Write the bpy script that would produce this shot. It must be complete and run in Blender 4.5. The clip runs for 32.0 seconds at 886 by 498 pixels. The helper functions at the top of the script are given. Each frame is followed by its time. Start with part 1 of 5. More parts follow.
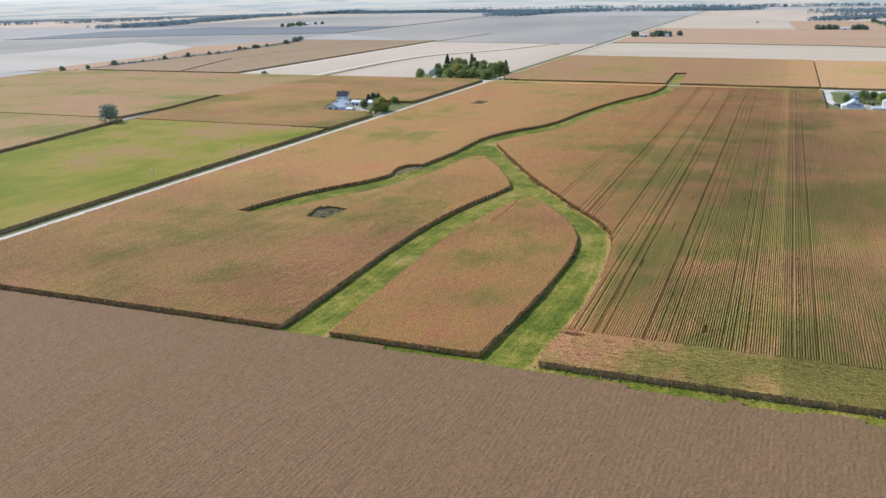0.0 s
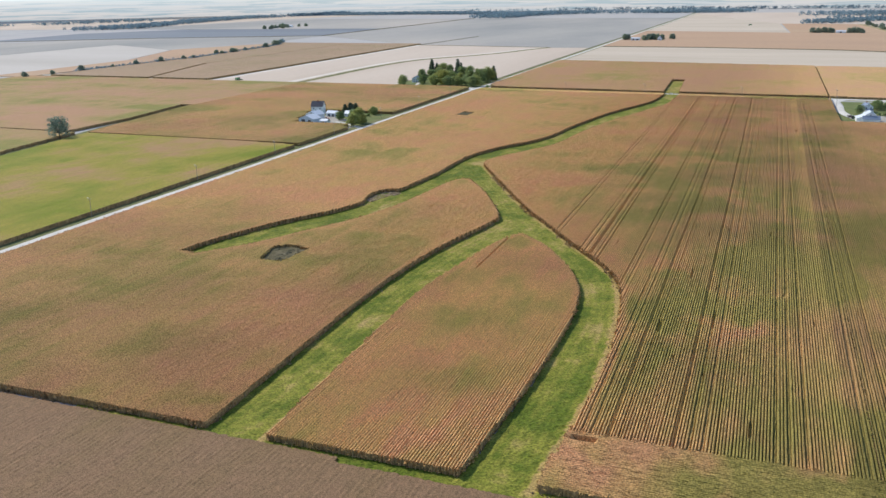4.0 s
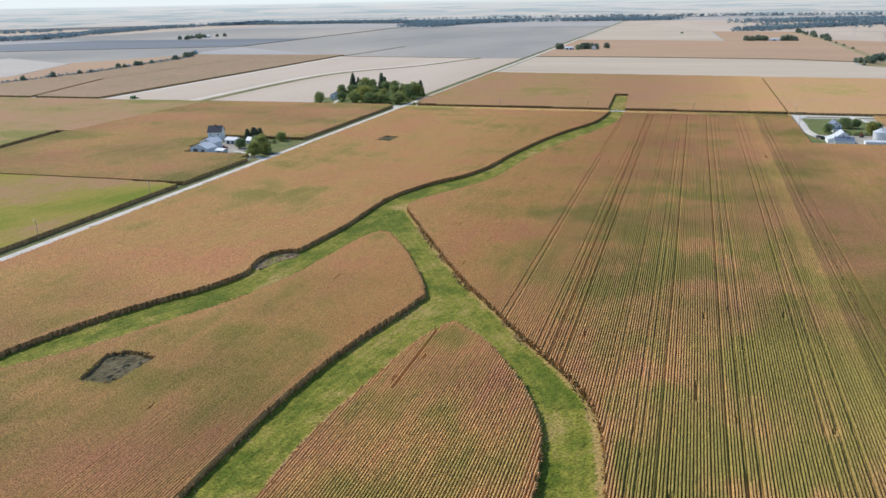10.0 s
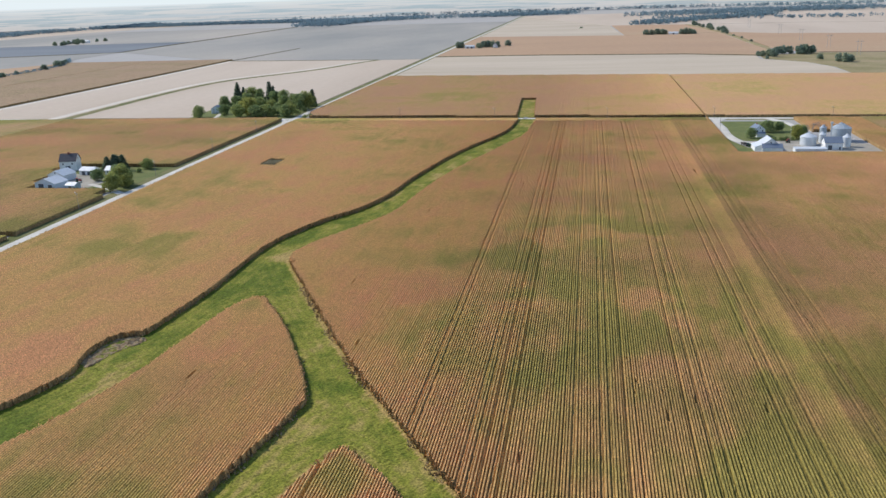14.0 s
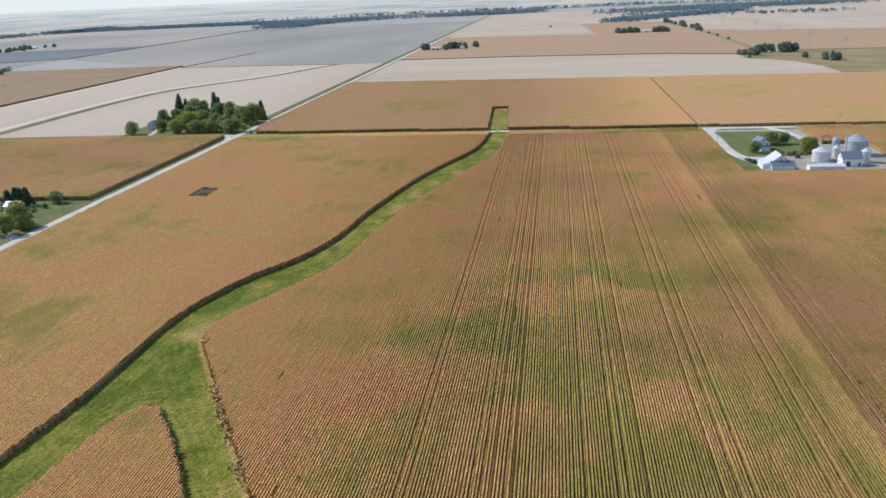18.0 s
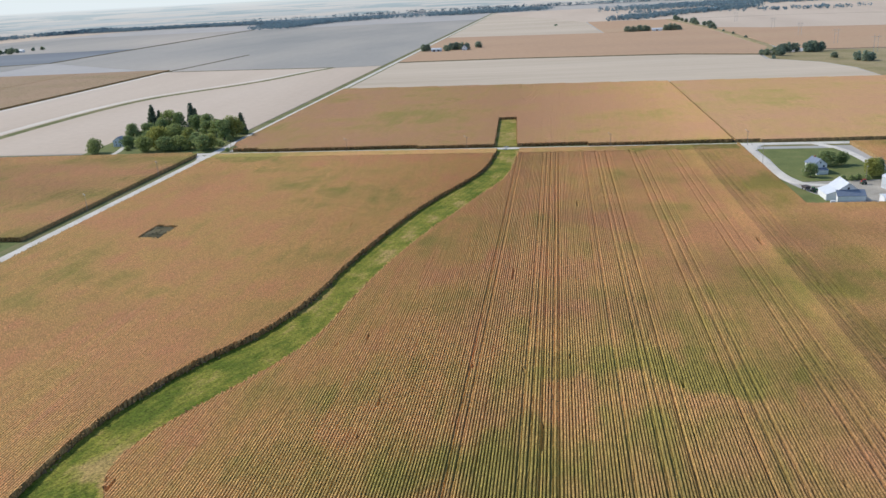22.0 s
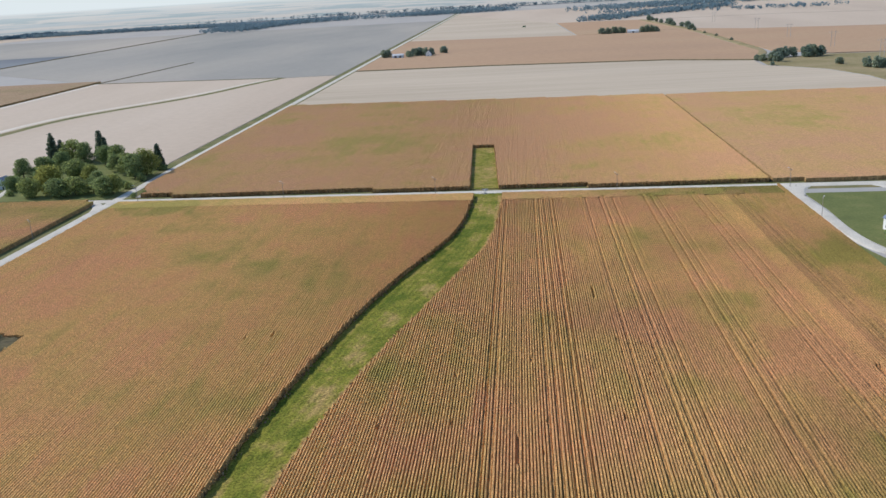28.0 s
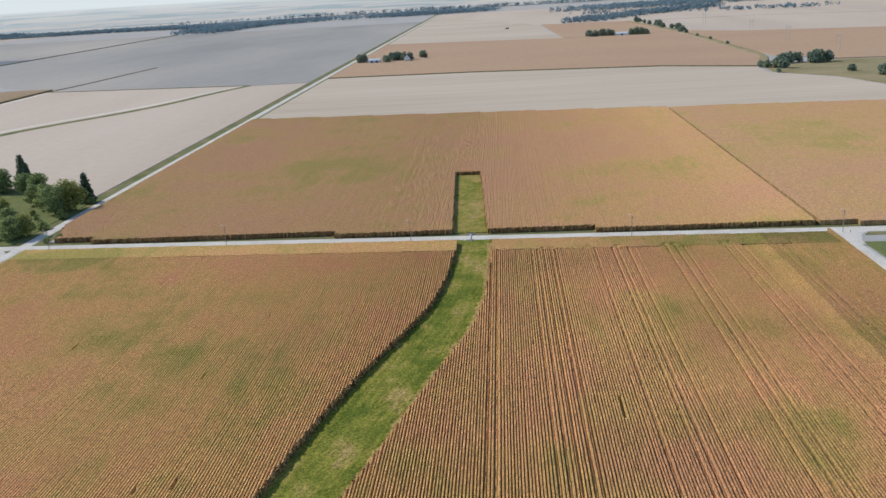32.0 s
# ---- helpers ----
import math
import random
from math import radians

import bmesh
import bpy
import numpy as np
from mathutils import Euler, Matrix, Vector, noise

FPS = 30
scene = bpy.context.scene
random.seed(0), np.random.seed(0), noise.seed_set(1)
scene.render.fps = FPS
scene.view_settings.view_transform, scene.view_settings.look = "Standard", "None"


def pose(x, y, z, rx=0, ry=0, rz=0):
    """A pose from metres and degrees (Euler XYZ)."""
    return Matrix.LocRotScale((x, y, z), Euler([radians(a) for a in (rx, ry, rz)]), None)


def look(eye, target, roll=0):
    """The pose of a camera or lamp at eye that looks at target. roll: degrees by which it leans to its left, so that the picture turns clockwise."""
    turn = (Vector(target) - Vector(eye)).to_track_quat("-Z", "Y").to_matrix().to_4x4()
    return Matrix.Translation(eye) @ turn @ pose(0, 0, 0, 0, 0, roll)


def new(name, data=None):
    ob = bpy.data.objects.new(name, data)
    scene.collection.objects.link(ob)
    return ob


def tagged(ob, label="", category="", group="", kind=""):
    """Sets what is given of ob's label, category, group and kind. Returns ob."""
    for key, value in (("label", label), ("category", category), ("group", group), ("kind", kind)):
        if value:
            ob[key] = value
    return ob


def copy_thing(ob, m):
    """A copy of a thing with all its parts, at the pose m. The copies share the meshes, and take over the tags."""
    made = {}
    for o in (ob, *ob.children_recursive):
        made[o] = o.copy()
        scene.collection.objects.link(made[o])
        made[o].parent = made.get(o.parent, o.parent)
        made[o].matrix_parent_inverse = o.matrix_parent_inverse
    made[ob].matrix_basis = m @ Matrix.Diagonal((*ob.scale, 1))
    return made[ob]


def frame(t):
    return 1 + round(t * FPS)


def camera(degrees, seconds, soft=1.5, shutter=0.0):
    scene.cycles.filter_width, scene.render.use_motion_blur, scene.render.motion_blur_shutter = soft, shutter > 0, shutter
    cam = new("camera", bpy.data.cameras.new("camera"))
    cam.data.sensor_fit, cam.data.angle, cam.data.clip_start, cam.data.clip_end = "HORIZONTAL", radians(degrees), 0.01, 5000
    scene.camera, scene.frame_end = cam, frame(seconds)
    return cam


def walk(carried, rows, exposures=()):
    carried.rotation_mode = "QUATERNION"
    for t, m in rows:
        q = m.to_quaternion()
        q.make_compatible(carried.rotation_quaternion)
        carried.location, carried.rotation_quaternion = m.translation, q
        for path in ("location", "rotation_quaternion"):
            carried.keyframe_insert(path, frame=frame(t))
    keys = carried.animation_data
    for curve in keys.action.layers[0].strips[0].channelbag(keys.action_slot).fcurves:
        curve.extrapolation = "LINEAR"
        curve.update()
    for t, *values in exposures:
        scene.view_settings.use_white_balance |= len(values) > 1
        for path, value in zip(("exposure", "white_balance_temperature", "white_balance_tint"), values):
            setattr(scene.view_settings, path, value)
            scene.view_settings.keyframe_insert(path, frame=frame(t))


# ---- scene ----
cam = camera(55.0, 32.0)


def aim(x, y, z, yaw, pitch, roll):
    return pose(x, y, z, 90 + pitch, 0, yaw) @ pose(0, 0, 0, 0, 0, roll)


PATH = [
    (0.0, 349.11, -1039.48, 112.94, 21.704, -16.982, -0.994),
    (0.5, 346.54, -1032.34, 113.23, 21.649, -17.057, -0.839),
    (1.0, 344.04, -1024.96, 113.46, 21.619, -17.058, -0.735),
    (1.5, 341.51, -1017.25, 113.62, 21.580, -17.050, -0.691),
    (2.0, 339.04, -1009.04, 113.72, 21.569, -17.033, -0.672),
    (2.5, 336.46, -1000.71, 113.75, 21.543, -17.035, -0.695),
    (3.0, 333.76, -992.20, 113.74, 21.450, -17.004, -0.740),
    (3.5, 331.30, -983.46, 113.69, 21.209, -16.969, -0.795),
    (5.5, 321.54, -947.84, 111.94, 19.590, -16.664, -1.287),
    (6.0, 318.77, -938.65, 111.75, 19.098, -16.595, -1.310),
    (6.5, 315.82, -929.51, 111.68, 18.665, -16.569, -1.213),
    (7.0, 313.10, -920.41, 111.66, 18.314, -16.541, -1.075),
    (7.5, 310.65, -911.49, 111.65, 17.983, -16.488, -0.981),
    (8.0, 308.60, -902.68, 111.59, 17.658, -16.450, -0.952),
    (8.5, 306.86, -894.12, 111.48, 17.344, -16.408, -1.007),
    (9.0, 304.94, -885.46, 111.36, 17.078, -16.391, -1.117),
    (9.5, 302.62, -876.48, 111.35, 16.807, -16.429, -1.047),
    (10.0, 300.13, -867.16, 111.41, 16.310, -16.452, -0.990),
    (10.5, 297.85, -857.51, 111.54, 15.571, -16.493, -0.974),
    (11.0, 295.79, -847.80, 111.76, 14.187, -16.536, -1.029),
    (11.5, 293.78, -838.02, 112.14, 13.123, -16.584, -1.135),
    (12.0, 292.31, -827.88, 112.62, 12.132, -16.624, -1.262),
    (12.5, 290.92, -817.52, 113.17, 11.208, -16.691, -1.462),
    (13.0, 289.47, -807.27, 113.70, 10.717, -16.749, -1.680),
    (13.5, 287.99, -797.22, 114.17, 10.374, -16.787, -1.821),
    (14.0, 286.33, -787.23, 114.58, 9.979, -16.829, -1.923),
    (14.5, 284.68, -777.12, 114.93, 9.587, -16.864, -2.030),
    (16.5, 280.41, -733.15, 114.58, 8.556, -16.929, -2.318),
    (17.0, 279.24, -721.84, 114.37, 8.332, -16.959, -2.357),
    (17.5, 278.21, -710.63, 114.11, 8.115, -16.946, -2.475),
    (18.0, 277.17, -699.49, 113.87, 7.986, -16.947, -2.585),
    (18.5, 276.07, -688.35, 113.68, 7.991, -16.959, -2.696),
    (19.0, 274.80, -677.34, 113.57, 8.017, -16.976, -2.760),
    (19.5, 273.46, -666.41, 113.55, 8.029, -17.009, -2.793),
    (20.0, 272.19, -655.39, 113.58, 8.037, -17.030, -2.775),
    (20.5, 271.06, -644.36, 113.59, 8.084, -17.039, -2.857),
    (21.0, 270.00, -633.24, 113.61, 8.151, -17.046, -2.949),
    (21.5, 268.75, -622.18, 113.66, 8.189, -17.051, -2.993),
    (22.0, 267.30, -611.14, 113.72, 8.210, -17.060, -3.018),
    (22.5, 265.73, -599.97, 113.82, 8.241, -17.042, -3.039),
    (23.0, 264.34, -588.72, 113.92, 8.271, -17.040, -3.104),
    (23.5, 263.08, -577.48, 114.02, 8.264, -17.032, -3.143),
    (24.0, 261.96, -566.08, 114.11, 8.182, -17.053, -3.155),
    (24.5, 260.50, -554.80, 114.20, 7.981, -17.069, -3.169),
    (25.0, 259.00, -543.60, 114.28, 7.692, -17.085, -3.217),
    (25.5, 257.50, -532.28, 114.36, 7.274, -17.113, -3.258),
    (27.5, 253.16, -487.55, 114.76, 6.083, -17.196, -3.351),
    (28.0, 252.04, -476.15, 114.75, 5.875, -17.208, -3.337),
    (28.5, 251.08, -464.77, 114.71, 5.759, -17.204, -3.319),
    (29.0, 250.07, -453.40, 114.68, 5.662, -17.204, -3.258),
    (29.5, 249.24, -442.11, 114.68, 5.427, -17.214, -3.233),
    (30.0, 248.56, -430.78, 114.75, 5.291, -17.209, -3.224),
    (30.5, 247.90, -419.41, 114.86, 5.180, -17.214, -3.278),
    (31.0, 247.46, -407.93, 114.99, 5.045, -17.235, -3.330),
    (31.5, 247.06, -396.55, 115.07, 4.823, -17.263, -3.360),
    (32.0, 246.71, -385.10, 115.12, 4.619, -17.285, -3.326),
]
EXPOSURES = [(0.0, 0.43), (3.0, 0.40), (8.0, 0.32), (11.0, 0.26), (20.0, 0.20), (26.0, 0.14), (32.0, 0.06)]
walk(cam, [(r[0], aim(*r[1:])) for r in PATH], EXPOSURES)

# ---------------------------------------------------------------- light
SUN_AZ = radians(-72)      # from +y (up the gravel road) towards +x
SUN_EL = radians(39)
world = bpy.data.worlds.new("world")
scene.world = world
world.use_nodes = True
wt = world.node_tree
sky = wt.nodes.new("ShaderNodeTexSky")
sky.sky_type, sky.sun_disc = "NISHITA", False
sky.sun_elevation, sky.sun_rotation = SUN_EL, SUN_AZ
sky.air_density, sky.dust_density, sky.ozone_density = 1.0, 0.25, 1.5
wt.links.new(sky.outputs[0], wt.nodes["Background"].inputs[0])
wt.nodes["Background"].inputs[1].default_value = 0.15
sun = new("sun", bpy.data.lights.new("sun", "SUN"))
sun.data.energy, sun.data.angle, sun.data.color = 3.4, radians(0.6), (1.0, 0.925, 0.81)
sun_way = Vector((math.sin(SUN_AZ) * math.cos(SUN_EL), math.cos(SUN_AZ) * math.cos(SUN_EL), math.sin(SUN_EL)))
sun.matrix_world = look(sun_way * 500, (0, 0, 0))

# ---------------------------------------------------------------- materials
def material(name, rough=0.9, spec=0.2):
    m = bpy.data.materials.new(name)
    m.use_nodes = True
    b = m.node_tree.nodes["Principled BSDF"]
    b.inputs["Roughness"].default_value = rough
    b.inputs["Specular IOR Level"].default_value = spec
    return m, m.node_tree, b


def node(t, kind, **values):
    n = t.nodes.new(kind)
    for k, v in values.items():
        n.inputs[k.replace("_", " ")].default_value = v
    return n


def noise_of(t, scale, detail=4.0, rough=0.55, stretch=(1, 1, 1), turn=0.0, source="Object"):
    tc = t.nodes.new("ShaderNodeTexCoord")
    mp = t.nodes.new("ShaderNodeMapping")
    mp.inputs["Scale"].default_value = stretch
    mp.inputs["Rotation"].default_value = (0, 0, turn)
    t.links.new(tc.outputs[source], mp.inputs["Vector"])
    n = node(t, "ShaderNodeTexNoise", Scale=scale, Detail=detail, Roughness=rough)
    t.links.new(mp.outputs[0], n.inputs["Vector"])
    return n.outputs["Fac"]


def ramp(t, fac, stops):
    r = t.nodes.new("ShaderNodeValToRGB")
    e = r.color_ramp.elements
    while len(e) < len(stops):
        e.new(0.5)
    for k, (p, c) in enumerate(stops):
        e[k].position, e[k].color = p, (*c, 1)
    t.links.new(fac, r.inputs[0])
    return r.outputs[0]


def mix(t, fac, a, b, kind="MIX"):
    n = t.nodes.new("ShaderNodeMix")
    n.data_type, n.blend_type = "RGBA", kind
    for socket, v in ((n.inputs[0], fac), (n.inputs[6], a), (n.inputs[7], b)):
        if isinstance(v, (int, float)):
            socket.default_value = v
        elif isinstance(v, tuple):
            socket.default_value = (*v, 1)
        else:
            t.links.new(v, socket)
    return n.outputs[2]


def bumped(t, b, height, strength, distance):
    n = node(t, "ShaderNodeBump", Strength=strength, Distance=distance)
    t.links.new(height, n.inputs["Height"])
    t.links.new(n.outputs[0], b.inputs["Normal"])


def crop_material(name, dry, gold, green, grain=2.2, contrast=0.5, sheen=0.1, brown=None):
    """A standing crop: 'ripe' on the mesh runs from green to gold to dry."""
    m, t, b = material(name, 0.85, 0.1)
    b.inputs["Sheen Weight"].default_value = sheen
    b.inputs["Sheen Roughness"].default_value = 0.5
    b.inputs["Sheen Tint"].default_value = (1.0, 0.70, 0.34, 1)
    at = t.nodes.new("ShaderNodeAttribute")
    at.attribute_name = "ripe"
    c = ramp(t, at.outputs["Fac"], [(0.0, green), (0.5, gold), (1.0, dry)])
    if brown:  # a browner mix: the sort sown farther east, also painted dimming
        sort = t.nodes.new("ShaderNodeAttribute")
        sort.attribute_name = "brown"
        c = mix(t, sort.outputs["Fac"], c, ramp(t, at.outputs["Fac"], [(0.0, brown[2]), (0.5, brown[1]), (1.0, brown[0])]))
    fine = noise_of(t, grain, 3.0, 0.7)
    tuft = noise_of(t, 0.45, 3.0, 0.6)
    speck = ramp(t, fine, [(0.35, (0.34, 0.36, 0.34)), (0.5, (0.95, 0.95, 0.95)), (0.65, (1.66, 1.60, 1.5))])
    c = mix(t, contrast * 1.5, c, speck, "MULTIPLY")
    c = mix(t, 0.45, c, ramp(t, tuft, [(0.3, (0.80, 0.86, 0.80)), (0.7, (1.16, 1.12, 1.10))]), "MULTIPLY")
    bumped(t, b, fine, 0.35, 0.3)
    t.links.new(c, b.inputs["Base Color"])
    return m


def mottled(name, a, b2, c2, scale, fine, stretch=(1, 1, 1), bump=0.3, rough=0.95, turn=0.0, grit=0.25, lines=(1, 1, 1)):
    m, t, b = material(name, rough, 0.1)
    big = noise_of(t, scale, 5.0, 0.55, stretch, turn)
    small = noise_of(t, fine, 4.0, 0.7, lines, turn)
    c = ramp(t, big, [(0.3, a), (0.5, b2), (0.72, c2)])
    c = mix(t, 0.8, c, ramp(t, small, [(0.3, (1 - grit,) * 3), (0.7, (1 + grit * 0.75,) * 3)]), "MULTIPLY")
    t.links.new(c, b.inputs["Base Color"])
    if bump:
        bumped(t, b, small, bump, 0.3)
    return m


def plain(name, colour, rough=0.6, spec=0.3, metal=0.0, var=0.12, scale=1.5):
    m, t, b = material(name, rough, spec)
    b.inputs["Metallic"].default_value = metal
    n = noise_of(t, scale, 4.0, 0.6)
    c = ramp(t, n, [(0.25, tuple(v * (1 - var) for v in colour)), (0.75, tuple(min(1, v * (1 + var)) for v in colour))])
    t.links.new(c, b.inputs["Base Color"])
    return m


DRY, GOLD, GREEN = (0.57, 0.292, 0.145), (0.535, 0.325, 0.128), (0.335, 0.272, 0.078)
BROWN = (0.285, 0.148, 0.082), (0.24, 0.143, 0.065), (0.15, 0.126, 0.035)
CORN = crop_material("corn", DRY, GOLD, GREEN, 2.3, 0.62, brown=BROWN)
CORN_EAST = crop_material("brown_corn", (0.30, 0.183, 0.10), (0.265, 0.185, 0.072), (0.19, 0.168, 0.046))
CORN_WEST = crop_material("western_corn", (0.36, 0.20, 0.118), (0.31, 0.208, 0.09), (0.19, 0.18, 0.042), 2.2, 0.5, 0.08)
# Ripe corn across the road, its colour muted to stand for haze.
CORN_FAR = crop_material("haze_muted_corn", (0.485, 0.27, 0.15), (0.475, 0.288, 0.132), (0.355, 0.275, 0.085), 1.6, 0.4)
# Brown stalks, toned darker than the crop for shade under its leaves.
STALKS = mottled("shaded_corn_stalks", (0.22, 0.15, 0.075), (0.34, 0.225, 0.11), (0.47, 0.31, 0.15), 0.4, 2.6, bump=0.5, grit=0.75, lines=(1, 1, 0.18))
CORN_GREEN = crop_material("green_corn", (0.32, 0.19, 0.09), (0.25, 0.215, 0.033), (0.145, 0.178, 0.008), 2.2, 0.5, 0.05)
SOY = crop_material("soybeans", (0.195, 0.116, 0.069), (0.20, 0.123, 0.073), (0.18, 0.118, 0.06), 3.2, 0.5, 0.1)
GRASS = crop_material("grass", (0.36, 0.26, 0.10), (0.205, 0.205, 0.034), (0.095, 0.13, 0.015), 1.6, 0.5, 0.02)
VERGE = mottled("verge", (0.11, 0.13, 0.045), (0.165, 0.17, 0.075), (0.25, 0.21, 0.11), 0.05, 0.9)
LAWN = mottled("lawn", (0.12, 0.145, 0.055), (0.15, 0.175, 0.065), (0.20, 0.20, 0.085), 0.06, 0.8)
GRAVEL = mottled("gravel", (0.50, 0.48, 0.43), (0.58, 0.555, 0.505), (0.65, 0.625, 0.57), 0.08, 1.5, bump=0.1)
# The open country's pale grey includes haze mixed into its colour.
SOIL = mottled("open_country", (0.34, 0.34, 0.34), (0.40, 0.385, 0.37), (0.34, 0.345, 0.335), 0.004, 0.05, bump=0, grit=0.07)
STUBBLE = mottled("stubble", (0.46, 0.38, 0.31), (0.51, 0.425, 0.345), (0.55, 0.465, 0.385), 0.006, 0.12, (1, 0.15, 1), 0, grit=0.07)
STUBBLE_WARM = mottled("stubble_warm", (0.44, 0.37, 0.29), (0.50, 0.425, 0.335), (0.54, 0.465, 0.375), 0.006, 0.16, (0.15, 1, 1), 0, turn=0.1, grit=0.2, lines=(0.02, 1, 1))
# Grey stubble and tilled soil, paled and greyed to carry distance haze.
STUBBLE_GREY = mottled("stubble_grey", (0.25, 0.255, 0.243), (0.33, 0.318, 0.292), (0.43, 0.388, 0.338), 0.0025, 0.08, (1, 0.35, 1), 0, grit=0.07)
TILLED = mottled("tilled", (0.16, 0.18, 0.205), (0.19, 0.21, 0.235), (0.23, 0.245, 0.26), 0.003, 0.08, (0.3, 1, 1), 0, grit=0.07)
FAR_CROP = mottled("far_crop", (0.39, 0.265, 0.18), (0.43, 0.29, 0.19), (0.43, 0.31, 0.205), 0.004, 0.1, (0.4, 1, 1), 0, grit=0.1)


CREAM = mottled("cream_stubble", (0.42, 0.385, 0.34), (0.46, 0.425, 0.38), (0.50, 0.465, 0.42), 0.006, 0.12, (0.2, 1, 1), 0, grit=0.06)
PALE = mottled("pale_straw", (0.56, 0.51, 0.45), (0.62, 0.57, 0.50), (0.66, 0.61, 0.55), 0.02, 0.2, bump=0, grit=0.1)
YARD = mottled("farmyard", (0.27, 0.25, 0.21), (0.35, 0.325, 0.28), (0.42, 0.39, 0.34), 0.06, 0.9, bump=0.1)
WEEDS = mottled("weeds", (0.10, 0.09, 0.05), (0.14, 0.12, 0.068), (0.19, 0.16, 0.10), 0.15, 1.0)
DEAD_WEEDS = mottled("dead_weeds", (0.20, 0.138, 0.078), (0.29, 0.207, 0.124), (0.42, 0.335, 0.225), 0.5, 1.6)
PASTURE = mottled("pasture", (0.23, 0.20, 0.10), (0.29, 0.245, 0.135), (0.36, 0.285, 0.18), 0.02, 0.3)
TAN_CORN = crop_material("tan_corn", (0.31, 0.21, 0.14), (0.275, 0.198, 0.122), (0.215, 0.178, 0.092), 0.6, 0.4, 0.08)


# Haze is painted here: glowing land bands pale into sky with height.
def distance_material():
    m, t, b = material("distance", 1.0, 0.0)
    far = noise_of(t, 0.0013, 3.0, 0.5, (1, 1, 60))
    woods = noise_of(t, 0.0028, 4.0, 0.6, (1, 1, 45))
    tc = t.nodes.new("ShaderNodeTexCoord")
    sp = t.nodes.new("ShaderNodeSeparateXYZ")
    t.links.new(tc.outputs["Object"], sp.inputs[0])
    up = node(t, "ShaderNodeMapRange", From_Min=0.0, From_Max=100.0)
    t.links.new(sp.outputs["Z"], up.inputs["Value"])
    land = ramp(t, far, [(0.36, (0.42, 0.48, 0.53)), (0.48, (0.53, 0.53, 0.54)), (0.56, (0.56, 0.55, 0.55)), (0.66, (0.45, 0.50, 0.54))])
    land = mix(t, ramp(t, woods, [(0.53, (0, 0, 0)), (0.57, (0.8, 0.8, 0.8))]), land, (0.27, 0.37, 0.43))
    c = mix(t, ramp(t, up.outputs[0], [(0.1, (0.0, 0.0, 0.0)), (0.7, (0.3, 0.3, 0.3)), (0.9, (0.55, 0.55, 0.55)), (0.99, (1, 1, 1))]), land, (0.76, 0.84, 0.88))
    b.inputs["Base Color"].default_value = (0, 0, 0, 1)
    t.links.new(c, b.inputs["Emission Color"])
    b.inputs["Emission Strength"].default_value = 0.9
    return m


DISTANCE = distance_material()


# ---------------------------------------------------------------- helpers
def mesh_from(name, verts, quads, attr=None, smooth=False):
    me = bpy.data.meshes.new(name)
    verts, quads = np.asarray(verts, np.float32), np.asarray(quads, np.int32)
    me.vertices.add(len(verts))
    me.vertices.foreach_set("co", verts.ravel())
    me.loops.add(quads.size)
    me.loops.foreach_set("vertex_index", quads.ravel())
    me.polygons.add(len(quads))
    me.polygons.foreach_set("loop_start", np.arange(len(quads), dtype=np.int32) * quads.shape[1])
    me.update(calc_edges=True)
    me.polygons.foreach_set("use_smooth", np.full(len(quads), smooth, bool))
    if attr is not None:
        me.attributes.new("ripe", "FLOAT", "POINT").data.foreach_set("value", np.asarray(attr, np.float32))
    return me


def lattice(i, j, seed):
    h = (i * 374761393 + j * 668265263 + seed * 982451653) & 0xFFFFFFFF
    h = ((h ^ (h >> 13)) * 1274126177) & 0xFFFFFFFF
    return ((h ^ (h >> 16)) & 0xFFFF) / 65535.0


def vnoise(x, y, size, seed=0, octaves=3):
    """Smooth noise from 0 to 1 over the plan, in cells of that size."""
    total, amp, norm = 0.0, 1.0, 0.0
    for o in range(octaves):
        u, v = x / size + 17.3 * o, y / size + 5.1 * o
        i, j = np.floor(u).astype(np.int64), np.floor(v).astype(np.int64)
        a, b = u - i, v - j
        a, b = a * a * (3 - 2 * a), b * b * (3 - 2 * b)
        n = (lattice(i, j, seed + o) * (1 - a) + lattice(i + 1, j, seed + o) * a) * (1 - b)
        n = n + (lattice(i, j + 1, seed + o) * (1 - a) + lattice(i + 1, j + 1, seed + o) * a) * b
        total, norm, amp, size = total + amp * n, norm + amp, amp * 0.5, size * 0.5
    return total / norm


def rounded_line(points, rounds=2):
    """Corners of an open line cut twice, so that it bends softly."""
    p = np.array(points, float)
    for _ in range(rounds):
        q = np.empty((2 * len(p) - 2, 2))
        q[0::2], q[1::2] = 0.75 * p[:-1] + 0.25 * p[1:], 0.25 * p[:-1] + 0.75 * p[1:]
        p = np.vstack([p[:1], q, p[-1:]])
    return p


def inside(poly, x, y):
    poly = np.asarray(poly)
    hit = np.zeros(np.shape(x), bool)
    for (x0, y0), (x1, y1) in zip(poly, np.roll(poly, -1, 0)):
        if y0 == y1:
            continue
        cut = (y0 > y) != (y1 > y)
        hit ^= cut & (x < (x1 - x0) * (y - y0) / (y1 - y0) + x0)
    return hit


